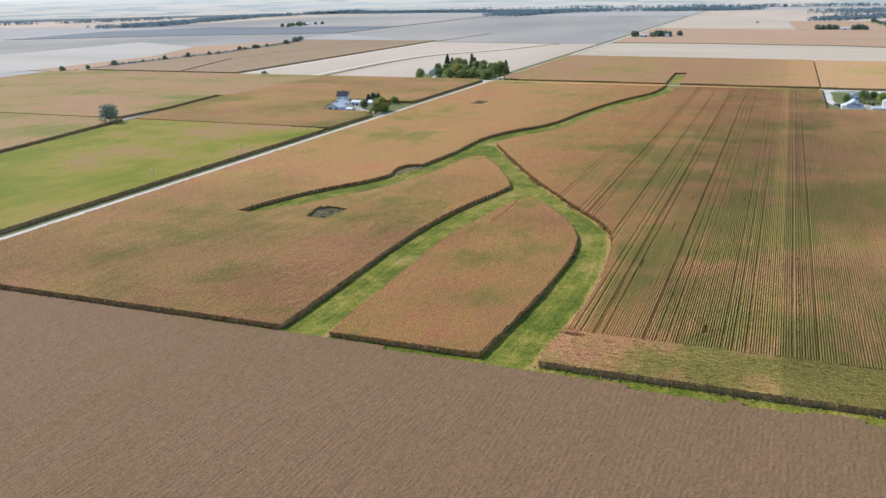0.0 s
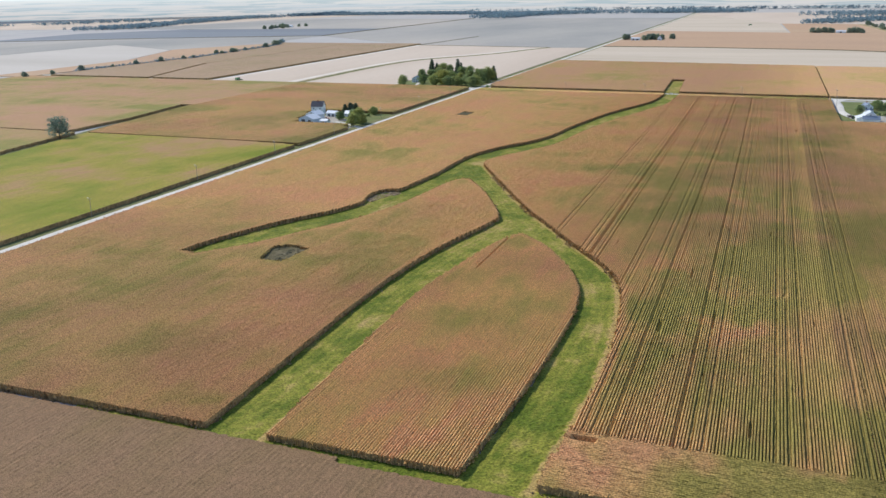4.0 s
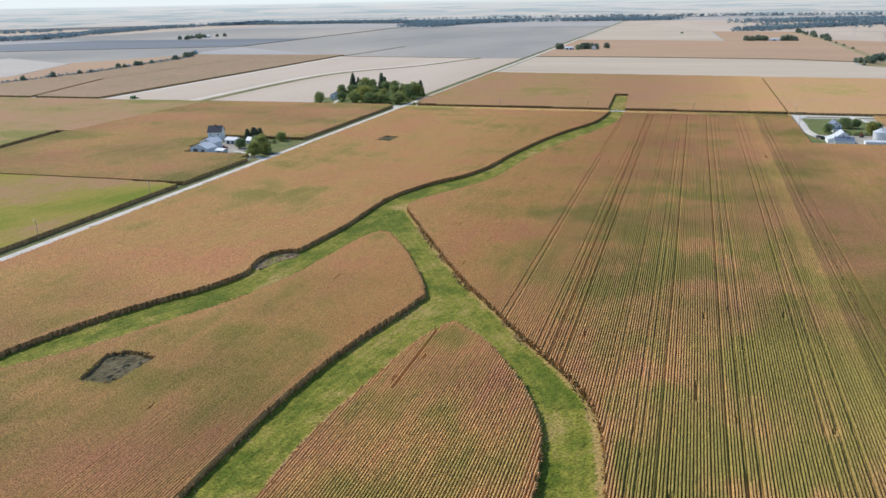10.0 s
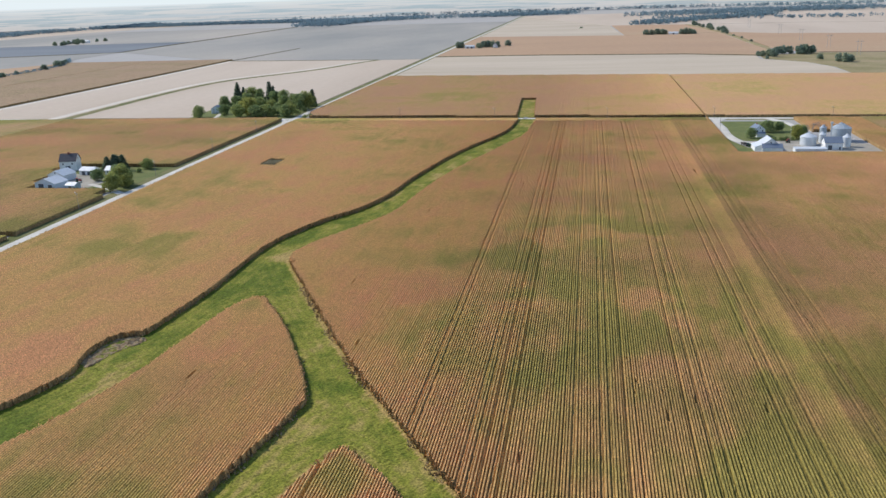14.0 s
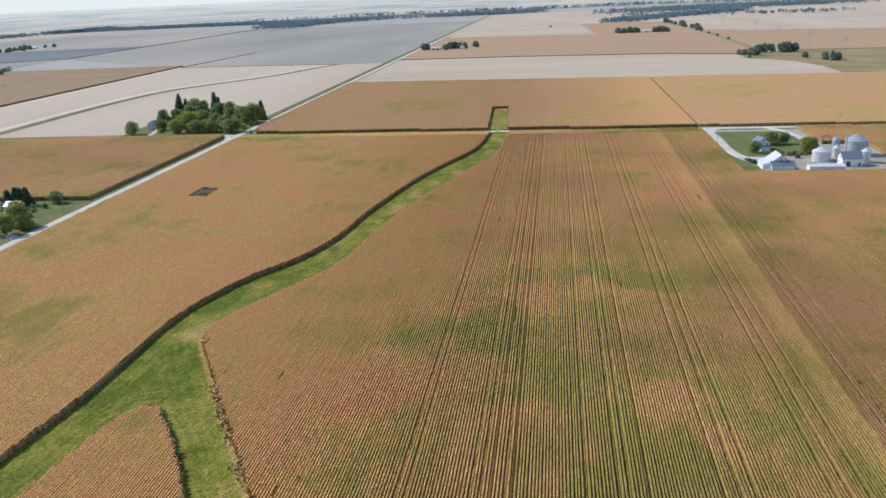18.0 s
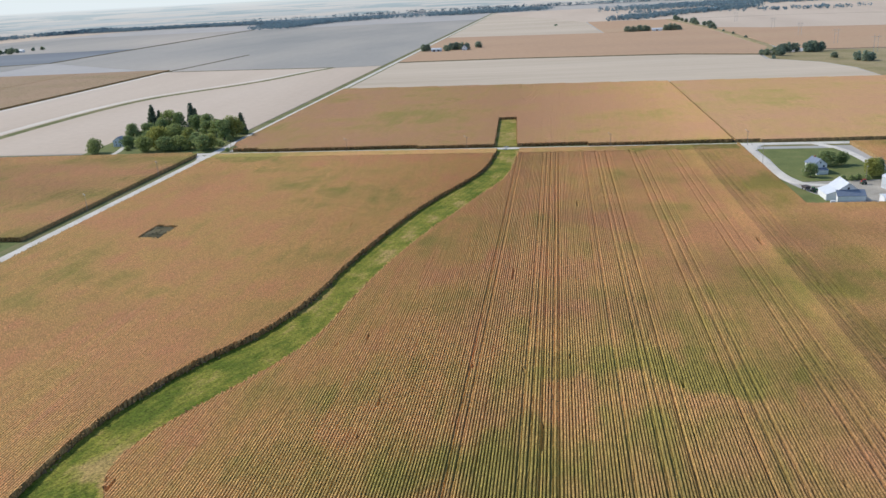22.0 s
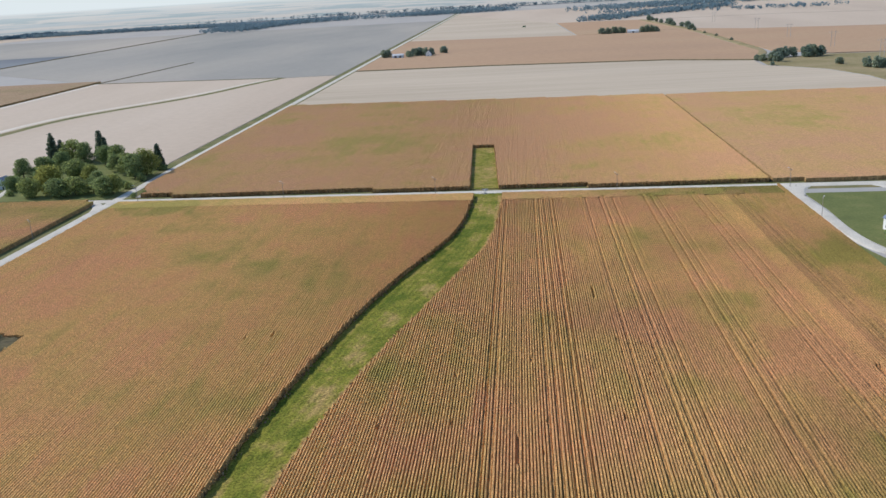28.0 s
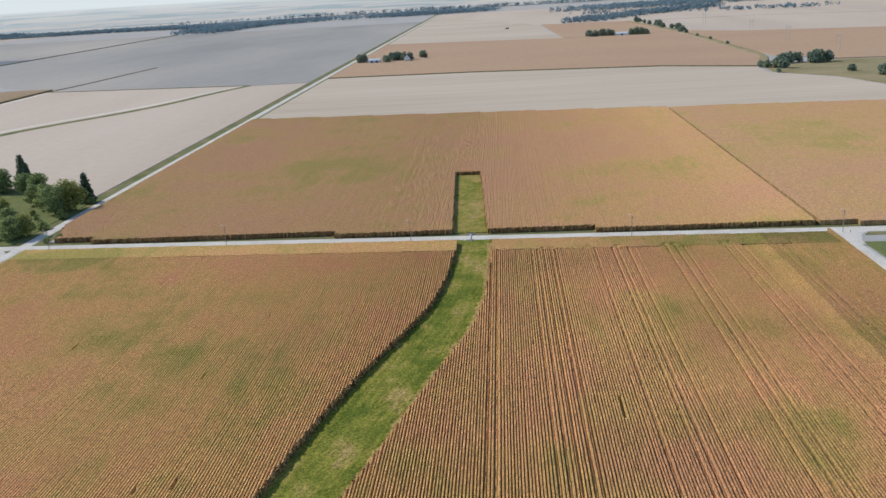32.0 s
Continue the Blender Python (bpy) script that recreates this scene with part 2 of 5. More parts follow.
def heightfield(name, box, steps, mask, height, mat, ripe=None, skirt=True, along="y", low=-0.3, smooth=False, pinch=0.0, foot=0.12, stalks=None, brown=None, leafy=0):
    """A field as one mesh of ridges along x or y: mask(x, y) says where it stands, height(x, y, i, j) how tall; its borders go down to the soil."""
    x0, x1, y0, y1 = box
    if along == "x":
        x0, x1, y0, y1 = y0, y1, x0, x1
    nx, ny = int((x1 - x0) / steps[0]) + 1, int((y1 - y0) / steps[1]) + 1
    gi, gj = np.meshgrid(np.arange(nx), np.arange(ny), indexing="ij")
    U, V = x0 + gi * steps[0], y0 + gj * steps[1]
    X, Y = (V, U) if along == "x" else (U, V)
    mid = (slice(0, -1), slice(0, -1))
    hx, hy = (steps[1], steps[0]) if along == "x" else steps
    cells = mask(X[mid] + hx / 2, Y[mid] + hy / 2)
    used = np.zeros((nx, ny), bool)
    for a in (0, 1):
        for b in (0, 1):
            used[a:nx - 1 + a, b:ny - 1 + b] |= cells
    Z = height(X, Y, gi, gj)
    index = np.full((nx, ny), -1, np.int64)
    index[used] = np.arange(used.sum())
    ju = (lattice(gi, gj, 7) - 0.5) * steps[0] * 0.3
    jv = (lattice(gi, gj, 8) - 0.5) * steps[1] * 0.3
    if pinch:  # the two crest columns of a row stand close to its gaps
        squeeze = pinch(X, Y) if callable(pinch) else pinch
        ju = ju * 0.4 + np.where(gi % 3 == 0, -squeeze, np.where(gi % 3 == 1, squeeze, 0.0))
        ju = ju + 0.1 * (vnoise(((gi + 1) // 3) * 57.3, V, 9.0, 27, 2) - 0.5)
        ju = ju + 0.13 * (lattice((gi + 1) // 3, 0 * gi, 33) - 0.5) + 0.3 * (vnoise(gi / 3.0, V * 0.05, 5.0, 28, 1) - 0.5)  # rows drift a little closer and wider
    jx, jy = (jv, ju) if along == "x" else (ju, jv)
    verts = [np.stack([(X + jx)[used], (Y + jy)[used], Z[used]], -1)]
    a, b = np.nonzero(cells)
    quads = [np.stack([index[a, b], index[a + 1, b], index[a + 1, b + 1], index[a, b + 1]], -1)]
    if skirt:  # a border of stalks, its foot set back under the leaves
        pad = np.pad(cells, 1)
        core = pad[1:-1, 1:-1]
        top = verts[0]
        count = len(top)
        rims = []
        for da, db, p, q in ((-1, 0, (0, 1), (0, 0)), (1, 0, (1, 0), (1, 1)), (0, -1, (0, 0), (1, 0)), (0, 1, (1, 1), (0, 1))):
            a, b = np.nonzero(core & ~pad[1 + da:nx + da, 1 + db:ny + db])
            s, e = index[a + p[0], b + p[1]], index[a + q[0], b + q[1]]
            back = np.array([-db, -da, 0.0] if along == "x" else [-da, -db, 0.0]) * foot
            foot_s, foot_e = top[s] + back, top[e] + back
            foot_s[:, :2] += 0.3 * (lattice(s, 0 * s, 44) - 0.5)[:, None]
            foot_s[:, 2] = foot_e[:, 2] = low
            verts += [foot_s, foot_e]
            m = np.arange(len(s))
            quads.append(np.stack([s, count + m, count + len(s) + m, e], -1))
            count += 2 * len(s)
            rims.append((top[s], top[e], np.array([db, da, 0.0] if along == "x" else [da, db, 0.0])))
    walls = sum(len(q) for q in quads)
    if skirt and leafy:  # leaves and tassels stick out of the border
        rs = np.random.RandomState(17)
        for a, b, out in rims:
            length = np.hypot(*(b - a)[:, :2].T)
            pick = np.repeat(np.arange(len(a)), rs.poisson(leafy * np.clip(length, 0.2, 2.5)))
            n = len(pick)
            if not n:
                continue
            c = a[pick] + (b - a)[pick] * rs.uniform(0, 1, (n, 1)) + out * rs.uniform(-0.25, 0.5, (n, 1))
            c[:, 2] = c[:, 2] * rs.uniform(0.25, 1.12, n)
            u = rs.normal(size=(n, 3)) * [1, 1, 0.7]
            u *= rs.uniform(0.25, 0.55, (n, 1)) / np.linalg.norm(u, axis=1)[:, None]
            w = np.cross(u, rs.normal(size=(n, 3)))
            w *= rs.uniform(0.08, 0.2, (n, 1)) / np.linalg.norm(w, axis=1)[:, None]
            verts.append(np.stack([c - u - w, c + u - w, c + u + w, c - u + w], 1).reshape(-1, 3))
            quads.append(count + np.arange(4 * n).reshape(n, 4))
            count += 4 * n
    verts, quads = np.vstack(verts), np.vstack(quads)
    if along == "x":
        quads = quads[:, ::-1]
    tone = None
    if ripe is not None:
        tone = np.clip(ripe(verts[:, 0], verts[:, 1]), 0, 1)
    ob = new(name, mesh_from(name, verts, quads, tone, smooth))
    ob.data.materials.append(mat)
    if brown is not None:
        values = np.clip(brown(verts[:, 0], verts[:, 1]), 0, 1).astype(np.float32)
        ob.data.attributes.new("brown", "FLOAT", "POINT").data.foreach_set("value", values)
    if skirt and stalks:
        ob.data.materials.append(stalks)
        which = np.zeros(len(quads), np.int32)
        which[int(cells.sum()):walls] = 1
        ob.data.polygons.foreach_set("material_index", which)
    return ob


def part(name, bm, mat, parent, label=""):
    me = bm
    if isinstance(bm, bmesh.types.BMesh):
        me = bpy.data.meshes.new(name)
        bm.to_mesh(me)
        bm.free()
    if mat and not me.materials:
        me.materials.append(mat)
    ob = new(name, me)
    ob.parent = parent
    if label:
        ob["label"] = label
    return ob


def slab(name, corners, z0, z1, mat):
    """A flat prism over a plan polygon."""
    bm = bmesh.new()
    low = [bm.verts.new((x, y, z0)) for x, y in corners]
    high = [bm.verts.new((x, y, z1)) for x, y in corners]
    bm.faces.new(high)
    n = len(corners)
    for k in range(n):
        bm.faces.new((low[k], low[(k + 1) % n], high[(k + 1) % n], high[k]))
    bmesh.ops.triangulate(bm, faces=[f for f in bm.faces if len(f.verts) > 4])
    bmesh.ops.recalc_face_normals(bm, faces=bm.faces[:])
    me = bpy.data.meshes.new(name)
    bm.to_mesh(me)
    bm.free()
    me.materials.append(mat)
    return new(name, me)


# ---------------------------------------------------------------- plan of the grassed waterway
MAIN_LEFT = [(223, -10), (221, -72), (213, -107), (199, -150), (188, -195), (181, -237), (175, -275), (173, -308), (164, -346), (148, -372), (137, -409), (135, -440), (136, -480), (134, -500), (132, -522)]
WEST_UPPER = [(131, -527), (121, -530), (120, -549), (125, -561), (117, -586), (104, -607), (96, -628), (89, -649), (85, -671)]
WEST_LOWER = [(95, -673), (111, -652), (123, -625), (137, -598), (147, -560), (151, -510), (154, -495), (158, -489)]
LINK_WEST = [(162, -489), (167, -497), (180, -516), (200, -556), (206, -572)]
SW_UPPER = [(203, -592), (195, -630), (192, -665), (191, -700), (193, -760), (194, -806)]
SW_LOWER = [(213, -806), (211, -737), (209, -685), (213, -650), (217, -616), (223, -600)]
SE_INNER = [(225, -597), (240, -611), (257, -639), (267, -663), (271, -690), (271, -730), (270, -764), (267, -806)]
SE_OUTER = [(286, -806), (288, -775), (290, -730), (286, -680), (281, -652), (271, -632), (255, -610), (238, -584), (213, -546), (172, -471), (161, -451)]
MAIN_RIGHT = [(154.5, -438), (153.5, -428), (158, -412), (174, -380), (185, -353), (189, -305), (194, -272), (200, -238), (211, -196), (222, -153), (236, -104), (239, -50), (239, -10)]
WATERWAY = np.vstack([rounded_line(p) for p in (MAIN_LEFT, WEST_UPPER, WEST_LOWER, LINK_WEST, SW_UPPER, SW_LOWER, SE_INNER, SE_OUTER, MAIN_RIGHT)])
INLET = np.array([(220, 8), (215, 138), (231, 137), (237, 8)], float)
POND = rounded_line([(127, -672), (122.5, -652), (128, -647.5), (140, -650), (138.5, -671), (127, -672)], 0)
PATCH = rounded_line([(57.8, -225.5), (57.8, -203.5), (70.4, -206.5), (70.4, -228.5), (57.8, -225.5)], 0)
SOUTH = -804.0


def road_y(x):
    return 9.0 - 0.04 * x


# ---------------------------------------------------------------- ground and roads
bm = bmesh.new()
prev = None
for r in (0, 150, 400, 900, 1800, 3000, 4560):
    row = [bm.verts.new((270 + r * math.cos(k * math.tau / 64), -700 + r * math.sin(k * math.tau / 64), -0.3)) for k in range(64 if r else 1)]
    if prev:
        for k in range(64):
            if len(prev) == 1:
                bm.faces.new((prev[0], row[k], row[(k + 1) % 64]))
            else:
                bm.faces.new((prev[k], row[k], row[(k + 1) % 64], prev[(k + 1) % 64]))
    prev = row
tagged(part("ground", bm, SOIL, None), "flat open farmland of stubble and soil, paled for haze", "ground", kind="structure")


def strip(name, line, half, z, mat, label, category="road", crown=0.08, wobble=0.35, seed=1):
    """A road or grass strip along a line, with a slight crown and uneven edges."""
    p = np.array(line, float)
    cum = np.concatenate([[0], np.cumsum(np.hypot(*np.diff(p, axis=0).T))])
    s = np.linspace(0, cum[-1], max(2, int(cum[-1] / 6) + 1))
    c = np.stack([np.interp(s, cum, p[:, 0]), np.interp(s, cum, p[:, 1])], -1)
    d = np.gradient(c, axis=0)
    d /= np.hypot(d[:, 0], d[:, 1])[:, None]
    side = np.stack([-d[:, 1], d[:, 0]], -1)
    n = len(c)
    k = np.arange(n)
    ripple = wobble * (vnoise(s, 0 * s, 14, seed) - 0.5), wobble * (vnoise(s, 0 * s + 50, 14, seed) - 0.5)
    cols = []
    for w, zz in ((half + 1.2, -0.3), (half, z), (half * 0.5, z + crown * 0.7), (0, z + crown), (-half * 0.5, z + crown * 0.7), (-half, z), (-half - 1.2, -0.3)):
        off = w + (ripple[0] if w > 0 else ripple[1] if w < 0 else 0)
        q = c + side * (off[:, None] if np.ndim(off) else off)
        cols.append(np.c_[q, np.full(n, zz)])
    verts = np.vstack(cols)
    quads = [np.stack([(m + 1) * n + k[:-1], (m + 1) * n + k[1:], m * n + k[1:], m * n + k[:-1]], -1) for m in range(6)]
    ob = new(name, mesh_from(name, verts, np.vstack(quads)))
    ob.data.materials.append(mat)
    return tagged(ob, label, category, kind="structure")


strip("verge", [(1, -1090), (1, 4300)], 9.5, -0.12, VERGE, "rough grass verge beside the gravel road", "verge", 0.0)
strip("verge_across", [(-720, road_y(-720)), (1500, road_y(1500))], 8.0, -0.15, VERGE, "rough grass verge beside the crossing gravel road", "verge", 0.0)
strip("road", [(2.5, -1090), (2.5, 1500)], 2.7, 0.05, GRAVEL, "straight pale gravel road between the fields", wobble=0.5)
strip("road_beyond", [(2.5, 1502.5), (2.5, 4300)], 2.6, 0.05, GRAVEL, "pale gravel road running on to the horizon", wobble=0.5)
strip("road_across", [(-720, road_y(-720)), (1500, road_y(1500))], 3.3, 0.06, GRAVEL, "pale gravel road crossing at the farm junction", wobble=0.5, seed=4)
strip("junction_apron", rounded_line([(2.2, -16), (-1.0, -3), (-13, road_y(-13))]), 2.6, 0.10, GRAVEL, "pale gravel fillet at the road junction", wobble=0.6)
strip("farm_drive", rounded_line([(393, road_y(393) - 2), (393.5, -30), (395, -57), (394.5, -97), (397, -124), (405, -133), (425, -136)]), 2.3, 0.09, GRAVEL, "curving white gravel farm drive", wobble=0.6)
strip("farm_drive_apron", rounded_line([(403, road_y(403) - 2), (397, -16), (394, -30)]), 3.2, 0.12, GRAVEL, "white gravel apron where the farm drive meets the road", wobble=0.4)
strip("farm_drive_east", rounded_line([(438, road_y(438) - 1), (449, -24), (453, -62), (452, -86)]), 2.0, 0.08, GRAVEL, "second white gravel farm drive", wobble=0.5)

# ---------------------------------------------------------------- crops
ROW = 0.82
SORTS = 356.5              # east of this line a browner sort is sown
GREENER = [(273, -459, 14, 22, 0.4), (295, -515, 16, 25, 0.45), (332, -493, 14, 14, 0.65), (350, -460, 8, 50, 0.3), (347, -385, 14, 30, 0.4), (310, -376, 32, 8, 0.5), (233, -512, 20, 30, 0.3), (380, -140, 14, 48, 1.1), (396, -277, 40, 20, 0.4),
           (246, -690, 12, 22, 0.4), (228, -600, 14, 18, 0.6), (250, -762, 15, 14, 0.6), (231, -708, 10, 18, 0.45), (275, -568, 20, 30, 0.35), (326, -590, 22, 40, 0.35), (306, -678, 24, 45, 0.5), (345, -640, 16, 40, 0.35), (360, -786, 60, 13, 0.7)]
GREENER_TOO = [(35, -338, 22, 32, 0.4), (74, -433, 30, 30, 0.3), (150, -567, 18, 24, 0.4), (119, -455, 30, 30, 0.3), (67, -771, 50, 16, 0.35), (185, -796, 22, 9, 0.6), (169, -166, 12, 28, 0.6), (326, -191, 15, 18, 0.5), (366, -125, 15, 38, 0.5),
               (43, -24, 45, 9, 0.5), (55, 60, 26, 30, 0.4), (117, 142, 40, 60, 0.45), (309, -98, 25, 14, 0.3), (330, -20, 60, 8, 0.3), (268, -794, 13, 8, 0.4), (300, -610, 30, 16, 0.25)]
DRIER = [(313, -487, 13, 17, 0.6), (280, -395, 40, 12, 0.45), (208, -462, 25, 30, 0.4), (322, -242, 35, 16, 0.5), (339, -527, 13, 13, 0.5), (256, -638, 10, 12, 0.7), (250, -789, 40, 8, 0.35), (247, -657, 14, 12, 0.35), (318, -540, 20, 18, 0.4),
         (324, -697, 9, 18, 0.6), (291, -797, 10, 12, 0.7), (274, -650, 7, 34, 0.4), (299, -215, 18, 20, 0.5), (308, -63, 30, 10, 0.4), (151, -717, 40, 40, 0.3), (79, -557, 40, 40, 0.3), (136, -390, 30, 40, 0.3), (296, -628, 18, 10, 0.3), (331, -687, 14, 12, 0.3)]


def ripeness(x, y):
    warp = 26 * (vnoise(x, y, 22, 77, 2) - 0.5)
    drag = 44 * (vnoise(x * 1.6, y * 0.5, 16, 78, 2) - 0.5)
    big = vnoise(x + warp, y + drag, 60, 3, 4)
    band = vnoise(x * 0.35, y, 26, 9, 3)
    r = 0.585 - 0.12 * np.clip((-250 - y) / 120, 0, 1) * np.clip((x - 190) / 60, 0, 1) - 0.1 * np.clip((-450 - y) / 60, 0, 1) * np.clip((200 - x) / 40, 0, 1) + 1.1 * (big - 0.5) + 0.6 * (band - 0.5) + 0.28 * (vnoise(x, y, 5, 5, 3) - 0.5) + 0.6 * (vnoise(x, y, 17, 6, 3) - 0.5)
    for cx, cy, rx, ry, a in GREENER + GREENER_TOO:
        r = r - 0.7 * a * np.exp(-(((x + warp - cx) / rx) ** 2 + ((y + drag - cy) / ry) ** 2) ** 2)
    for cx, cy, rx, ry, a in DRIER:
        r = r + 0.8 * a * np.exp(-(((x + warp - cx) / rx) ** 2 + ((y + drag - cy) / ry) ** 2) ** 2)
    r = r + 0.12 * np.clip((y + 330) / 80, 0, 1) * np.clip((x - 195) / 25, 0, 1) * np.clip((345 - x) / 40, 0, 1)
    r = r + 0.4 * (vnoise(x, y * 0.07, 3.0, 15, 2) - 0.5) - 0.16 * np.clip((-430 - y) / 120, 0, 1) * np.clip((x - 262) / 20, 0, 1)
    edge = (x > SORTS - 7) & (x < SORTS) & (y > -780) & (y < -60)  # a lighter pass along the line between the sorts
    return np.where(edge, 0.8 * r + 0.06, r)


def bank(x, y):
    """Distance to the nearest edge of the waterway."""
    best = np.full(np.shape(x), 1e9)
    for (ax, ay), (bx, by) in zip(WATERWAY, np.roll(WATERWAY, -1, 0)):
        dx, dy = bx - ax, by - ay
        k = np.clip(((x - ax) * dx + (y - ay) * dy) / max(1e-6, dx * dx + dy * dy), 0, 1)
        best = np.minimum(best, (x - ax - k * dx) ** 2 + (y - ay - k * dy) ** 2)
    return np.sqrt(best)


def main_ripeness(x, y):
    """Plants along the waterway dry first; their sunlit rim is put into the tone."""
    d = bank(x, y)
    w = 0.9 * np.clip(1.7 - d / 1.9, 0, 1)
    return (1 - w) * ripeness(x, y) + w * (0.55 + 0.35 * vnoise(x, y, 7, 67, 2))


TRAM_ROWS = 0.33
TRAMS = (239.5, 242, 256.5, 259, 262, 264.8, 266.8, 281, 283.6, 291.2, 293.4, 298, 300.6, 314.5, 318, 321.5, 324.5, 338.5, 342, 346, 360, 363.5, 367.5)
SLOTS = [(290, 296, -780.5, -778), (221.2, 221.75, -652, -604), (248, 248.8, -292, -278), (262, 262.8, -420, -408), (301, 302, -700, -690), (318, 318.8, -690, -676), (332, 333, -765, -757), (306, 306.8, -640, -628), (352, 354, -250, -240),
         (276, 276.8, -180, -168), (150, 150.4, -150, -145), (96, 96.4, -125, -120), (163, 163.4, -210, -206)]
rng = random.Random(5)
for _ in range(90):
    sx, sy = rng.uniform(150, 370), rng.uniform(-780, -60)
    SLOTS.append((sx, sx + rng.choice((0.35, 0.55)), sy, sy + rng.choice((1.6, 1.6, 2.2, 3, 5))))


def rows_height(tall=2.45, deep=1.45, ragged=0.2):
    """Three columns a row: two on the leafy crest, one in the gap."""
    def height(x, y, i, j):
        gap = i % 3 == 2
        open_gap = 0.75 + 0.5 * vnoise((i // 3) * 61.7, y, 8.0, 29, 2) + 0.25 * lattice(i // 3, 0 * i, 34)
        full = 0.7 + 0.3 * np.clip((x - 130) / 80, 0, 1) - 0.3 * (x > SORTS)
        z = np.where(gap, tall - deep * full * open_gap, tall) + ragged * np.clip((x - 90) / 100, 0.3, 1) * (lattice(i, j, 11) - 0.5) + 0.06 * (vnoise(x, y, 7, 12, 2) - 0.5)
        for u in TRAMS:
            z = np.where((np.abs(x - u) < TRAM_ROWS) & (y < -25) & (y > -775) & ((y > -590 - 1.2 * (x - 231)) | (x > 278)), np.minimum(z, tall - 0.36 - 0.28 * lattice(i, j, 72)), z)
        for a, b, c, d in SLOTS:
            z = np.where((x > a) & (x < b) & (y > c) & (y < d), 0.9, z)
        return z
    return height


def row_pinch(x, y):
    """Leaves close over the gaps in the west, and leave them open in the east."""
    return 0.08 - 0.055 * np.clip((x - 110) / 100, 0, 1)


def uncut(x, y):
    return ~(inside(WATERWAY, x, y) | inside(POND, x, y) | inside(PATCH, x, y))


def jag(x, y):
    """Row ends are ragged by a metre or two."""
    return 0.8 * (lattice(np.floor(x / ROW).astype(np.int64), np.zeros(np.shape(x), np.int64), 91) - 0.5)


def road_rows(x, y):
    return uncut(x, y) & (y >= road_y(x) - 26) & (y < road_y(x) - 10)


def brown_and_dimming(x, y):
    """Brown share: the eastern sort, plus painted darkening for light falloff east and southwest."""
    return np.clip(-0.1 + 0.22 * np.clip((x - 215) / 30, 0, 1) + 0.63 * np.clip((x - 262) / 82, 0, 1) * np.clip((-80 - y) / 300, 0.6, 1) * np.clip(1 + (y + 560) / 160, 0.55, 1) * np.where((x > SORTS - 7) & (x < SORTS), 0.62, 1) + 0.62 * np.clip((-540 - y) / 150, 0, 1) * np.clip((240 - x) / 60, 0, 1) + 0.3 * (x > SORTS + 0.8 * (vnoise(x, y, 9, 57, 2) - 0.5)) + 0.6 * (vnoise(x, y, 40, 58, 3) - 0.5), 0, 1)


def main_rows(x, y):
    yy = y + jag(x, y)
    return uncut(x, yy) & (y > SOUTH + np.where(x > 284, 28, 0)) & (y < road_y(x) - 26)


def head_rows(x, y):
    return uncut(x, y) & (y <= SOUTH + 28) & (y > SOUTH) & (x > 284)


tagged(heightfield("corn_field", (10.5, 362, SOUTH, 1), (ROW / 3, 1.95), main_rows, rows_height(2.3, 0.86, 0.16), CORN, main_ripeness, pinch=row_pinch, stalks=STALKS, brown=brown_and_dimming, leafy=3.0), "orange and green ripening corn in long straight rows", "corn field", kind="stuff")
tagged(heightfield("corn_end_rows", (280.5, 512, SOUTH, SOUTH + 28.8), (ROW / 3, 1.2), head_rows, rows_height(2.3, 0.22, 0.24), CORN, ripeness, along="x", stalks=STALKS, brown=brown_and_dimming, leafy=4.0), "corn end rows along the soybean field", "corn field", kind="stuff")

tagged(heightfield("corn_end_rows_by_road", (10.5, 388, -36, 1), (ROW / 3, 1.6), road_rows, rows_height(2.25, 0.1, 0.1), CORN, lambda x, y: ripeness(x, y) - 0.24, along="x", stalks=STALKS, brown=brown_and_dimming), "corn end rows along the gravel road", "corn field", kind="stuff")


def farm_east(x, y):
    return (x > 389) & (x < 487) & (y > -182) & ~((x > 460) & (y > -86))


def east_corn(x, y):
    return (y > SOUTH + np.where(x < 512, 28, 0)) & (y < road_y(x) - np.where(x < 388, 26, 7)) & ~farm_east(x, y)


tagged(heightfield("corn_field_east", (362.05, 512, SOUTH, 2), (ROW / 3, 4.0), east_corn, rows_height(2.3, 1.0, 0.2), CORN, lambda x, y: ripeness(x, y) + 0.12 * np.clip((x - 362) / 60, 0, 1), pinch=row_pinch, stalks=STALKS, brown=brown_and_dimming), "dense brown and green corn round the farm with grain bins", "corn field", kind="stuff")
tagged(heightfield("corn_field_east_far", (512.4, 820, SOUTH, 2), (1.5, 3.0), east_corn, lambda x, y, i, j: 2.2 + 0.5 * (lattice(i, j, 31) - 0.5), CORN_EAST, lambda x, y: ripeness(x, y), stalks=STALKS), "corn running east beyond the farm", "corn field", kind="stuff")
tagged(heightfield("soybean_field", (9.5, 640, -1010, SOUTH), (0.76, 2.4), lambda x, y: y < SOUTH - 1.2 - 1.2 * vnoise(x, y, 12, 8) - 4.0 * np.clip((x - 185) / 140, 0, 1), lambda x, y, i, j: 0.65 + 0.04 * (i % 2) + 0.13 * lattice(i, j, 3) + 0.1 * vnoise(x, y, 6, 14, 2), SOY, lambda x, y: 0.5 + 0.9 * (vnoise(x, y, 60, 61, 4) - 0.5) + 0.7 * (vnoise(x * 4, y, 30, 62, 2) - 0.5), low=-0.3, foot=0.0), "flat brown field of ripe soybeans", "soybean field", kind="stuff")


